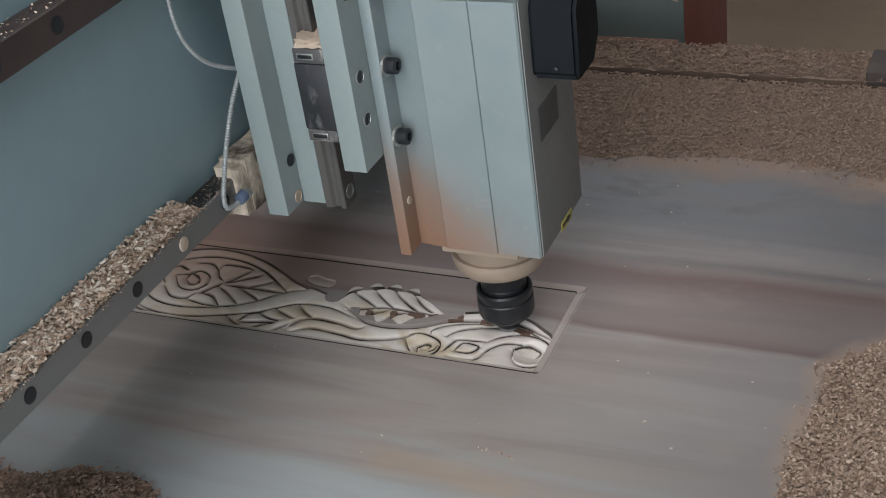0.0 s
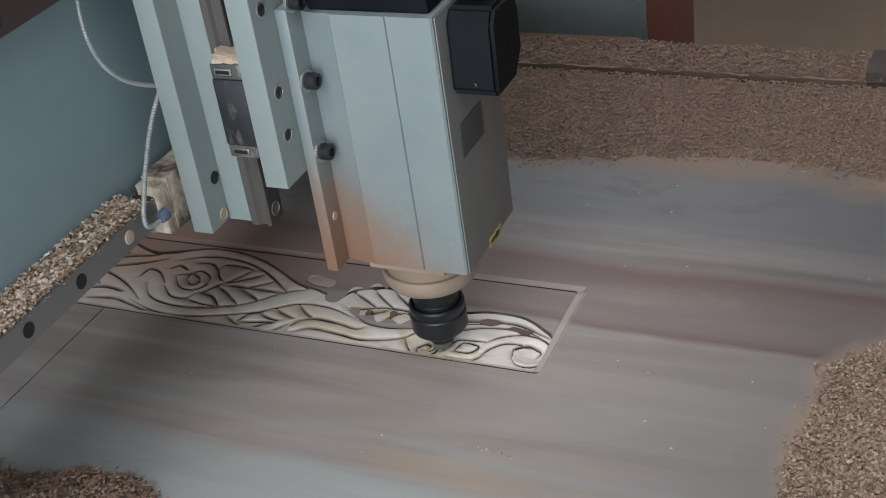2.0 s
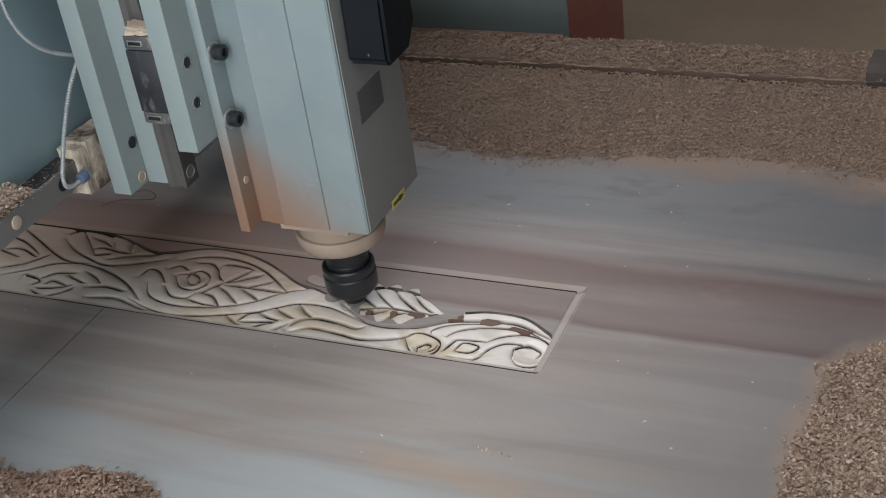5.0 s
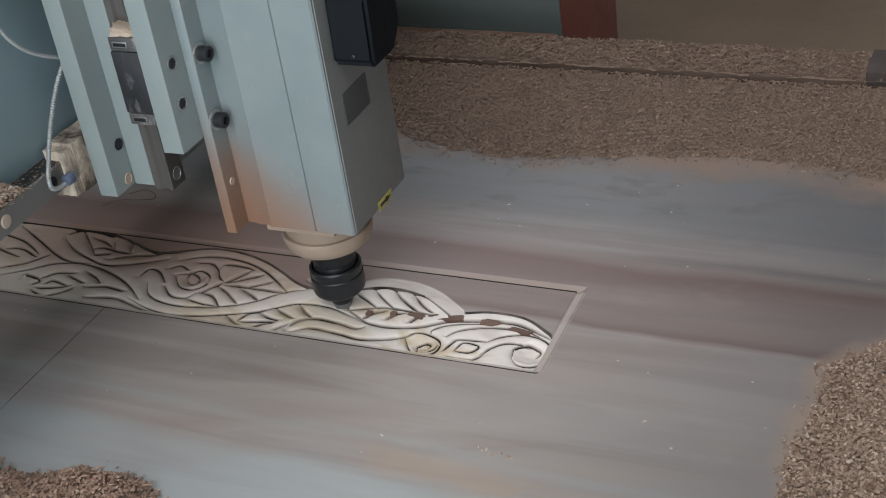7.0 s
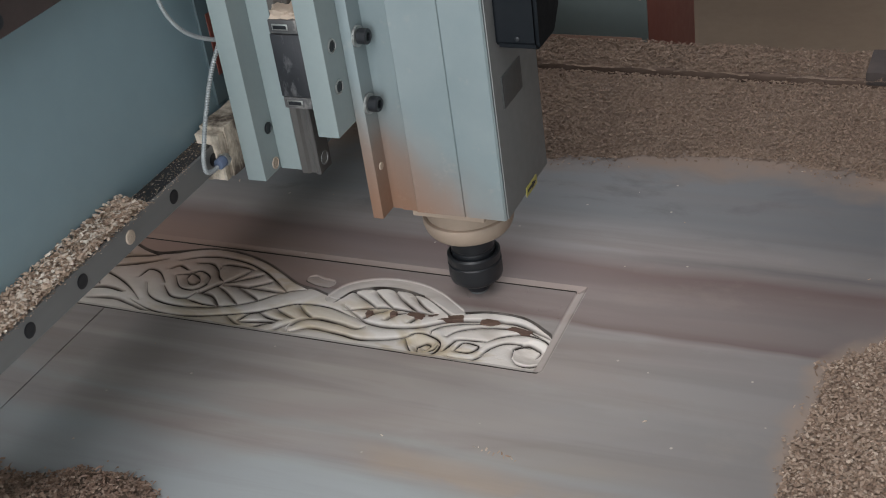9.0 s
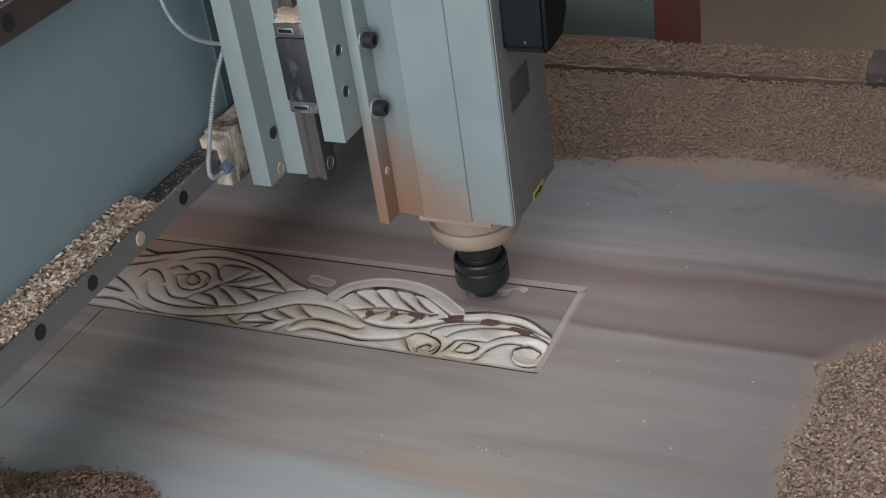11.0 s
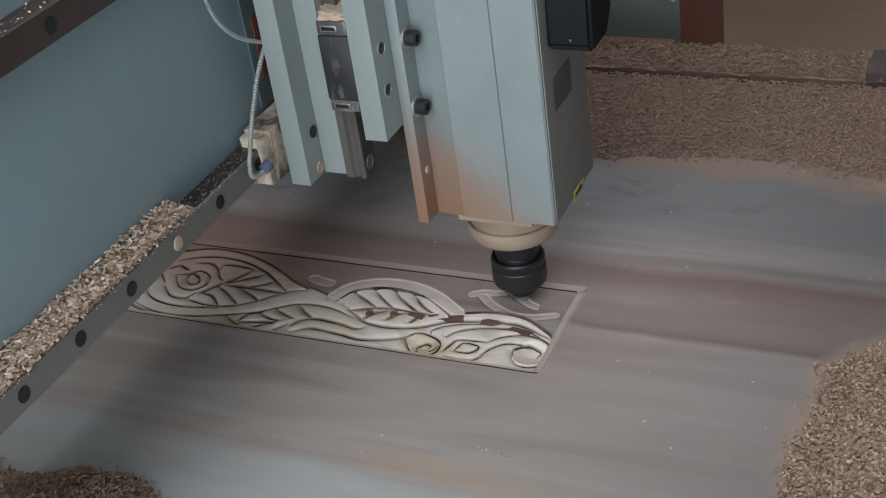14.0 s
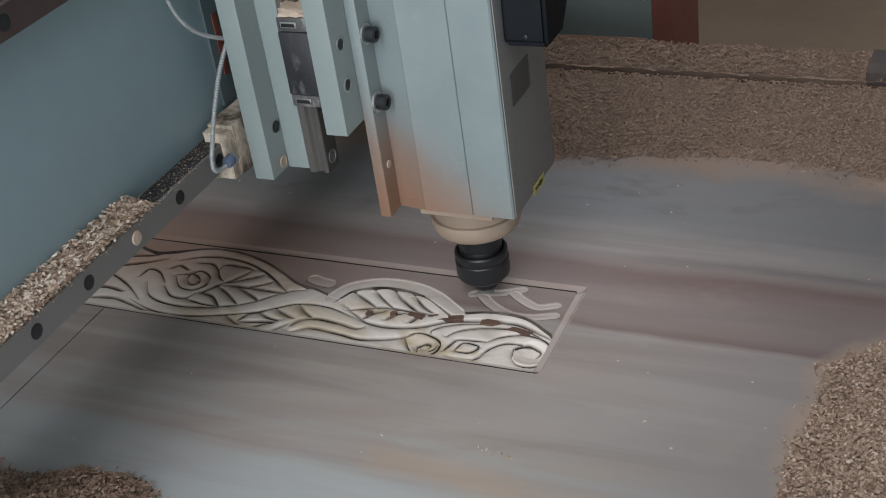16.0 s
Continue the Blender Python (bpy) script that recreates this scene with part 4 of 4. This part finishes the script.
# ---- the carriage: moves along the gantry ----
def carriage():
    c = empty("tool_carriage", "pale painted tool carriage with a vertical steel rail", "carriage")
    part("back_plate", box(bmesh.new(), -0.198, -0.1802, -0.049, 0.17, 0.164, 0.62, 0.0008), PLATE, c)
    front = part("front_plate", box(bmesh.new(), -0.180, -0.160, -0.0235, 0.145, 0.163, 0.62, 0.0008), PLATE, c)
    for z in (0.205, 0.172):
        bm = bmesh.new()
        lathe(bm, [(0.0052, -0.1799), (0.0052, -0.1793), (0.0042, -0.1790), (0.0040, -0.1797), (0.0022, -0.1797)], (0, -0.0305, z), "x", 24)
        part("screw", bm, CORK if z == 0.172 else BLACK, c, "dust-filled screw hole" if z == 0.172 else "")
    for y in (-0.0232, 0.125):
        rail = bmesh.new()
        o = [(-0.1598, 0), (-0.1598, 0.0205), (-0.154, 0.0205), (-0.152, 0.018), (-0.148, 0.018), (-0.146, 0.0205), (-0.1428, 0.0205), (-0.142, 0.0197), (-0.142, 0.0008), (-0.1428, 0), (-0.146, 0), (-0.148, 0.0025), (-0.152, 0.0025), (-0.154, 0)]
        prism(rail, [(x, y + dy) for x, dy in o], 0.160, 0.62, "z")
        rob = part("vertical_rail", rail, DARK_STEEL, c, "dark oily linear rail")
        for z in (0.171, 0.231, 0.291, 0.351, 0.411):
            bm = bmesh.new()
            lathe(bm, [(0.0062, -0.1419), (0.0062, -0.1413), (0.0048, -0.1413), (0.0046, -0.1418), (0.001, -0.1418)], (0, y + 0.0103, z), "x", 24)
            part("rail_hole", bm, STEEL, rob)
    # bearing blocks on the gantry rails, caked with dust
    for z in (0.198, 0.396):
        bm = bmesh.new()
        caked(bm, -0.2225, -0.1990, -0.064, 0.02, z - 0.022, z + 0.023, 0.0013, z)
        blk = part("bearing_block", bm, DUSTY, c, "dust-caked linear bearing block")
        bm = bmesh.new()
        caked(bm, -0.2210, -0.1995, -0.074, -0.0645, z - 0.0205, z + 0.0205, 0.0013, z + 3)
        part("end_cap", bm, DUSTY, blk)
        bm = bmesh.new()
        box(bm, -0.2165, -0.2070, -0.0760, -0.0735, z - 0.006, z + 0.011, 0.0012)
        part("wiper", bm, BLACK, blk)
    # grease nipple, blue collar and armoured hose
    bm = bmesh.new()
    lathe(bm, [(0.0040, -0.083), (0.0048, -0.082), (0.0048, -0.0755), (0.0040, -0.0750)], (-0.1985, 0, 0.197), "y", 20)
    part("hose_collar", bm, BLUE, c, "blue plastic hose collar")
    bm = bmesh.new()
    lathe(bm, [(0.0038, -0.0752), (0.0058, -0.075), (0.0058, -0.071), (0.004, -0.0705)], (-0.1985, 0, 0.197), "y", 6)
    part("hose_fitting", bm, CHROME, c, "steel hose fitting")
    hose = plain("braided_steel", (0.32, 0.34, 0.345), (0.44, 0.46, 0.46), 0.4, 0.3, 200, 0.2)
    low = [(-0.2005, -0.033, 0.292), (-0.2005, -0.053, 0.276), (-0.2000, -0.066, 0.263), (-0.2000, -0.076, 0.249), (-0.2000, -0.085, 0.235), (-0.2000, -0.093, 0.220),
           (-0.2000, -0.0985, 0.208), (-0.2000, -0.0980, 0.199), (-0.2000, -0.089, 0.195), (-0.1995, -0.079, 0.1955)]
    t = tube("grease_hose", low, 0.0017, hose, c, "thin armoured metal hose")
    coil(t, low, 0.0017, hose)
    up = [(-0.2085, -0.088, 0.42), (-0.2080, -0.092, 0.385), (-0.2080, -0.095, 0.358), (-0.2080, -0.091, 0.336), (-0.2080, -0.080, 0.317), (-0.2075, -0.063, 0.301), (-0.2050, -0.039, 0.287), (-0.2030, -0.018, 0.280)]
    t = tube("grease_hose", up, 0.0014, hose, c, "thin armoured metal hose")
    coil(t, up, 0.0014, hose)
    return c


def caked(bm, x0, x1, y0, y1, z0, z1, rough, seed):
    """A box under an uneven crust of dust."""
    box(bm, x0, x1, y0, y1, z0, z1)
    bmesh.ops.subdivide_edges(bm, edges=bm.edges[:], cuts=9, use_grid_fill=True)
    mid = Vector(((x0 + x1) / 2, (y0 + y1) / 2, (z0 + z1) / 2))
    for v in bm.verts:
        n = noise.noise(v.co * 140 + Vector((seed, 0, 0))) + 0.6 * noise.noise(v.co * 420 + Vector((0, seed, 0)))
        away = Vector(((v.co.x - mid.x) / (x1 - x0), (v.co.y - mid.y) / (y1 - y0), (v.co.z - mid.z) / (z1 - z0)))
        v.co += away * rough * n
    return bm


def coil(parent, points, radius, material):
    """The wound outer wire of an armoured hose."""
    p = spline([(a[0] * 1000, a[1] * 1000, a[2] * 1000) for a in points], 0.0004)
    bm = bmesh.new()
    length = np.concatenate([[0], np.cumsum(np.linalg.norm(np.diff(p, axis=0), axis=1))])
    count = int(length[-1] / 0.0021)
    for k in range(1, count):
        i = min(int(np.searchsorted(length, k * 0.0021)), len(p) - 2)
        d = Vector(p[i + 1] - p[i - 1]).normalized()
        m = Matrix.Translation(p[i]) @ d.to_track_quat("Z", "Y").to_matrix().to_4x4()
        rings = []
        for r, hgt in ((radius, -0.0007), (radius + 0.0005, 0), (radius, 0.0007)):
            rings.append([bm.verts.new(m @ Vector((r * math.cos(a), r * math.sin(a), hgt))) for a in [2 * math.pi * q / 8 for q in range(8)]])
        for a, b in zip(rings, rings[1:]):
            for q in range(8):
                bm.faces.new((a[q], a[(q + 1) % 8], b[(q + 1) % 8], b[q]))
    part("coil", bm, material, parent)


# ---- the spindle head: moves along the carriage and up and down ----
def spindle_head():
    s = empty("spindle_head", "pale blue-grey milling spindle with brown dust stains and black collet", "spindle")
    zp = part("slide_plate", box(bmesh.new(), -0.126, -0.1066, -0.041, 0.165, 0.206, 0.60, 0.0008), PLATE, s)
    for z in (0.2455, 0.2805, 0.345, 0.38):
        bm = bmesh.new()
        lathe(bm, [(0.0060, -0.10655), (0.0060, -0.1058), (0.0050, -0.1055), (0.0048, -0.1063), (0.002, -0.1064)], (0, -0.0275, z), "x", 24)
        hole = part("counterbore", bm, CHROME, zp)
        bm = bmesh.new()
        lathe(bm, [(0.0047, -0.1063), (0.0045, -0.1057), (0.0024, -0.1056), (0.0022, -0.1062)], (0, -0.0275, z), "x", 6)
        part("socket", bm, BLACK, hole)
    # bearing block on the vertical rail
    bm = bmesh.new()
    box(bm, -0.153, -0.1262, -0.040, 0.010, 0.240, 0.294, 0.0012)
    blk = part("bearing_block", bm, BLOCK, s, "black linear bearing block")
    for z0, z1 in ((0.2295, 0.2396), (0.2944, 0.306)):
        bm = bmesh.new()
        box(bm, -0.1525, -0.1270, -0.0395, 0.009, z0, z1, 0.0012)
        cap = part("end_cap", bm, CAP, blk, "dusty grey end cap")
        bm = bmesh.new()
        zc = (z0 + z1) / 2
        box(bm, -0.1490, -0.1350, -0.0402, -0.0393, zc - 0.0026, zc + 0.0026, 0.0003)
        part("slot_rim", bm, CHROME, cap)
        bm = bmesh.new()
        box(bm, -0.1478, -0.1362, -0.0406, -0.0400, zc - 0.0014, zc + 0.0014, 0.0002)
        part("slot", bm, BLACK, cap)
    part("dust_cap", caked(bmesh.new(), -0.1515, -0.1275, -0.0375, -0.008, 0.3055, 0.3125, 0.006, 9.0), CORK, blk, "lump of pale wood dust")
    # clamp flange with its bolts
    flange = part("flange", box(bmesh.new(), -0.1064, -0.0966, -0.0115, 0.125, 0.1135, 0.338, 0.0010), PAINT, s)
    for z in (0.342, 0.2790, 0.2195):
        bm = bmesh.new()
        lathe(bm, [(0.0088, -0.0965), (0.0088, -0.0945), (0.0080, -0.0943)], (0, -0.0035, z), "x", 28)
        w = part("washer", bm, CHROME, flange)
        bm = bmesh.new()
        lathe(bm, [(0.0063, -0.0942), (0.0065, -0.0935), (0.0065, -0.0868), (0.0058, -0.0860), (0.0036, -0.0860), (0.0034, -0.0885), (0.001, -0.0885)], (0, -0.0035, z), "x", 24)
        part("bolt", bm, BLACK, w, "black socket-head bolt")
    bm = bmesh.new()
    lathe(bm, [(0.0034, -0.0966), (0.0034, -0.0955), (0.002, -0.0953)], (0, -0.001, 0.160), "x", 20)
    part("plug", bm, CORK, flange)
    # extruded housing: shallow creases and one groove down its side
    o = [(-0.0968, 0.0085), (-0.0880, 0.0082), (-0.0860, 0.0068), (-0.0742, 0.0068), (-0.0715, 0.0049), (-0.0700, 0.0052), (-0.0282, 0.0052), (-0.0276, 0.0066), (-0.0266, 0.0066), (-0.0260, 0.0052), (0.0078, 0.0052), (0.0093, 0.0067),
         (0.0093, 0.1055), (0.0078, 0.107), (-0.0968, 0.107)]
    bm = prism(bmesh.new(), o, 0.1135, 0.329, "z")
    part("housing", bm, PAINT, s)
    # thin sheet added to make the front face greyer and darker, as in shade
    part("front_shade_sheet", box(bmesh.new(), 0.0094, 0.0106, 0.0082, 0.1050, 0.1140, 0.3285, 0.0004), SHADED_GREY, s, "plain grey sheet on the front, darkened for the shaded side")
    bm = bmesh.new()
    box(bm, -0.0930, 0.0050, 0.0110, 0.103, 0.329, 0.40, 0.003)
    part("fan_cover", bm, PLASTIC, s, "black fan cover")
    part("base_lip", box(bmesh.new(), -0.0785, -0.012, 0.0078, 0.104, 0.1078, 0.1134, 0.0010), NOSE, s)
    # terminal box on the front face
    tb = [(0.020, 0.266), (0.024, 0.261), (0.058, 0.261), (0.074, 0.280), (0.074, 0.312), (0.068, 0.328), (0.030, 0.328), (0.022, 0.318)]
    bm = prism(bmesh.new(), tb, 0.0108, 0.047, "x")
    bmesh.ops.bevel(bm, geom=[e for e in bm.edges], offset=0.003, segments=2, affect="EDGES")
    t = part("terminal_box", bm, PLASTIC, s, "black plastic terminal box")
    bm = bmesh.new()
    lathe(bm, [(0.012, 0.329), (0.013, 0.331), (0.013, 0.345), (0.010, 0.348), (0.009, 0.40)], (0.028, 0.052, 0), "z", 24)
    part("cable_gland", bm, PLASTIC, t)
    bm = bmesh.new()
    lathe(bm, [(0.002, 0.0206), (0.002, 0.0192), (0.0012, 0.0188)], (0.030, 0, 0.272), "y", 16)
    part("screw", bm, BLACK, t)
    part("name_plate", box(bmesh.new(), 0.0107, 0.0115, 0.024, 0.066, 0.208, 0.236, 0.0003), GREY_PLATE, s, "dark blank name plate")
    st = part("warning_label", box(bmesh.new(), 0.0107, 0.0112, 0.050, 0.076, 0.1105, 0.1195, 0.0002), YELLOW, s, "yellow direction label with a black arrow")
    arrow = [(0.053, 0.1138), (0.064, 0.1138), (0.064, 0.1121), (0.073, 0.1151), (0.064, 0.1181), (0.064, 0.1164), (0.053, 0.1164)]
    part("arrow", prism(bmesh.new(), arrow, 0.01122, 0.0114, "x"), INK, st, "", False)
    # dusty nose, collet nut and bit
    ax = (-0.0514, 0.0605, 0)
    bm = lathe(bmesh.new(), [(0.0375, 0.1085), (0.0375, 0.0865), (0.0390, 0.0865), (0.0406, 0.0862), (0.0412, 0.0850), (0.0412, 0.0810), (0.0402, 0.0765), (0.0384, 0.0720), (0.0360, 0.0692), (0.033, 0.0680), (0.017, 0.0680)], ax, "z", 64)
    nose = part("nose", bm, NOSE, s, "dust-coated round spindle nose")
    part("shaft", lathe(bmesh.new(), [(0.0200, 0.0682), (0.0200, 0.0500), (0.0190, 0.0490), (0.0190, 0.0475), (0.0200, 0.0465), (0.0200, 0.0400)], ax, "z", 40), BLACK, nose)
    bm = lathe(bmesh.new(), [(0.0205, 0.0400), (0.0212, 0.0440), (0.0230, 0.0440), (0.0243, 0.0425), (0.0243, 0.0365), (0.0236, 0.0355), (0.0236, 0.0345), (0.0247, 0.0335), (0.0248, 0.0205), (0.0240, 0.0172), (0.0205, 0.0138), (0.0125, 0.0126)], ax, "z", 64)
    nut = part("collet_nut", bm, BLACK, s, "black oxide collet nut")
    part("collet", lathe(bmesh.new(), [(0.0118, 0.0128), (0.0112, 0.0050), (0.0102, 0.0025)], ax, "z", 40), BLACK, nut)
    part("milling_bit", lathe(bmesh.new(), [(0.0088, 0.0027), (0.0086, -0.0075), (0.0062, -0.0108), (0.0020, -0.0122)], ax, "z", 32), STEEL, nut, "steel ball-nose milling bit")
    return s


# ---- build ----
workshop()
machine_frame()
work_board()
STRIPS = uncut_strips()
GANTRY, CARRIAGE, HEAD = gantry(), carriage(), spindle_head()
RIDGES = [rail_ridge(0.2100, -0.56, -0.122, 21, 15000, 0.0165), rail_ridge(0.2100, -0.122, -0.02, 23, 420, 0.0006, (0.0005, 0.0018), 0.45), rail_ridge(0.4075, -0.60, 0.10, 22, 300, 0.001, (0.0008, 0.0030), 0.9)]
RIDGES.append(edge_flecks())
sawdust()


# ---- motion ----
# seconds, gantry x, carriage y, head z, relative to the start
RUN = (
    (0, 0, 0, 0), (0.1, 0.0114, 0.0013, -0), (0.2, 0.0168, 0.0009, -0), (0.3, 0.0156, 0.0007, -0),
    (0.4, 0.0065, 0.0018, -0), (0.5, -0.0049, -0.0008, -0.0001), (0.6, -0.0132, -0.0061, -0.0002), (0.7, -0.0215, -0.0112, -0.0002),
    (0.8, -0.0312, -0.0204, -0.0002), (0.9, -0.0372, -0.0302, -0.0002), (1, -0.0453, -0.0356, -0.0004), (1.1, -0.0462, -0.0386, 0.0008),
    (1.2, -0.0454, -0.0347, 0.0008), (1.3, -0.0445, -0.0245, 0.0008), (1.4, -0.0413, -0.0202, 0.0008), (1.5, -0.0426, -0.017, 0.002),
    (1.6, -0.0454, -0.0112, 0.01), (1.7, -0.044, -0.0219, 0.0147), (1.8, -0.0484, -0.0365, 0.014), (1.9, -0.053, -0.0301, 0.003),
    (2, -0.0485, -0.0367, 0.0019), (2.1, -0.0457, -0.0399, 0.0008), (2.2, -0.0408, -0.0423, 0.0008), (2.3, -0.0351, -0.0414, 0.0008),
    (2.4, -0.0293, -0.0404, 0.0008), (2.5, -0.0245, -0.0351, -0.0003), (2.6, -0.0202, -0.0287, -0.0003), (2.7, -0.0194, -0.0285, -0.0003),
    (2.8, -0.0229, -0.0341, -0.0003), (2.9, -0.0271, -0.0364, -0.0003), (3, -0.0352, -0.0397, -0.0003), (3.1, -0.0403, -0.0428, 0.002),
    (3.2, -0.0452, -0.0403, 0.002), (3.3, -0.0484, -0.0359, 0.002), (3.4, -0.053, -0.0284, 0.0075), (3.5, -0.0499, -0.0291, 0.0147),
    (3.6, -0.0572, 0.004, 0.0148), (3.7, -0.0585, 0.0186, 0.0147), (3.8, -0.0546, 0.0117, 0.012), (3.9, -0.0577, 0.0163, 0.003),
    (4, -0.0594, 0.0166, 0.0005), (4.1, -0.0674, 0.0179, 0.0005), (4.2, -0.0796, 0.017, 0.0004), (4.7, -0.118, 0.012, 0.0005),
    (5.1, -0.16, 0.004, 0.0005), (5.5, -0.158, 0.022, 0.0005), (5.9, -0.11, 0.033, 0.0005), (6.3, -0.0707, 0.0095, 0.0005),
    (6.4, -0.0832, 0.001, 0.0005), (6.5, -0.0983, -0.0041, 0.0006), (6.6, -0.1139, -0.0074, 0.0006), (6.7, -0.1282, -0.0096, 0.0006),
    (6.8, -0.1436, -0.0084, 0.0006), (6.9, -0.1547, -0.0059, 0.0013), (7, -0.166, -0.0004, 0.0013), (7.1, -0.1769, 0.0075, 0.0013),
    (7.2, -0.1851, 0.0158, 0.0013), (7.3, -0.1862, 0.0175, 0.0013), (7.4, -0.1813, 0.0163, 0.0013), (7.5, -0.1691, 0.0174, 0.0013),
    (7.6, -0.1513, 0.0169, 0.0013), (7.7, -0.135, 0.018, 0.001), (7.8, -0.1176, 0.0168, 0.001), (7.9, -0.1026, 0.0165, 0.0013),
    (8, -0.0852, 0.0169, 0.0007), (8.1, -0.0681, 0.0165, 0.0013), (8.2, -0.0598, 0.0163, 0.002), (8.3, -0.0582, 0.0166, 0.002),
    (8.4, -0.0636, 0.0253, 0.006), (8.5, -0.0576, 0.0204, 0.015), (8.6, -0.0508, 0.0426, 0.015), (8.7, -0.0483, 0.0437, 0.012),
    (8.8, -0.0494, 0.0452, 0.005), (8.9, -0.05, 0.0468, 0.0006), (9, -0.0476, 0.0474, 0.0006), (9.1, -0.0399, 0.05, 0.0006),
    (9.2, -0.0351, 0.0514, 0.0006), (9.7, -0.012, 0.055, 0.0006), (10.2, -0.03, 0.044, 0.0006), (10.8, -0.045, 0.047, 0.0006),
    (11.3, -0.013, 0.0228, 0.0013), (11.4, -0.0028, 0.0205, 0.0008), (11.5, 0.0082, 0.0208, 0.0009), (11.6, 0.0203, 0.0221, 0.0009),
    (11.7, 0.0276, 0.0266, 0.0009), (11.8, 0.0315, 0.0272, 0.0009), (11.9, 0.0269, 0.0264, 0.001), (12, 0.0166, 0.0227, 0.0007),
    (12.1, 0.0053, 0.0215, 0.0009), (12.2, -0.0037, 0.0202, 0.0008), (12.3, -0.0147, 0.0236, 0.0008), (12.4, -0.0248, 0.0287, 0.001),
    (12.5, -0.0367, 0.0369, 0.001), (12.6, -0.0465, 0.0447, 0.001), (12.7, -0.0488, 0.0459, 0.0012), (12.8, -0.0454, 0.0481, 0.0012),
    (12.9, -0.0402, 0.0504, 0.0013), (13, -0.0339, 0.051, 0.0013), (13.1, -0.0278, 0.0503, 0.0013), (13.2, -0.0238, 0.0474, 0.0013),
    (13.3, -0.0244, 0.0508, 0.0013), (13.4, -0.0242, 0.0562, 0.0013), (13.5, -0.0214, 0.0602, 0.0013), (13.6, -0.0157, 0.0628, 0.0013),
    (13.7, -0.0125, 0.0634, 0.0012), (13.8, -0.0119, 0.0581, 0.0012), (13.9, -0.0099, 0.0515, 0.0011), (14, -0.0048, 0.0476, 0.0011),
    (14.1, 0.0034, 0.043, 0.0011), (14.2, 0.012, 0.041, 0.001), (14.3, 0.02, 0.0421, 0.001), (14.4, 0.025, 0.0444, 0.0011),
    (14.5, 0.0243, 0.0449, 0.0009), (14.6, 0.0194, 0.0436, 0.0011), (14.7, 0.0122, 0.0425, 0.0011), (14.8, 0.0027, 0.0446, 0.0011),
    (14.9, -0.0026, 0.0469, 0.0013), (15, -0.0095, 0.0519, 0.0013), (15.1, -0.0134, 0.0595, 0.0013), (15.2, -0.0124, 0.0614, 0.0013),
    (15.3, -0.0165, 0.0626, 0.0013), (15.4, -0.0215, 0.0619, 0.0013), (15.5, -0.0242, 0.0559, 0.0013), (15.6, -0.0237, 0.0492, 0.0013),
    (15.7, -0.0239, 0.0477, 0.0012), (15.8, -0.028, 0.0488, 0.0012), (15.9, -0.0329, 0.0499, 0.0012), (16, -0.0418, 0.0508, 0.001),
)


def motions():
    walk(GANTRY, [(t, pose(x, 0, 0)) for t, x, y, z in RUN])
    for ridge in RIDGES:
        walk(ridge, [(t, pose(x, 0, 0)) for t, x, y, z in RUN])
    walk(CARRIAGE, [(t, pose(x, y, 0)) for t, x, y, z in RUN])
    walk(HEAD, [(t, pose(x, y, z)) for t, x, y, z in RUN])
    # the strips are milled away stretch by stretch
    start = {"arch": (5.2, 0.18), "leaf_low": (6.8, -0.2), "scroll_hook": (9.1, 0.65), "scroll_low": (11.35, 0.22), "scroll_high": (13.6, 0.25)}
    count = {}
    for which, ob in STRIPS:
        k = count.get(which, 0)
        count[which] = k + 1
        t = start[which][0] + k * start[which][1]
        walk(ob, [(0.0, pose(0, 0, 0)), (t, pose(0, 0, 0)), (t + 0.2, pose(0, 0, -0.016)), (16.0, pose(0, 0, -0.016))])


motions()
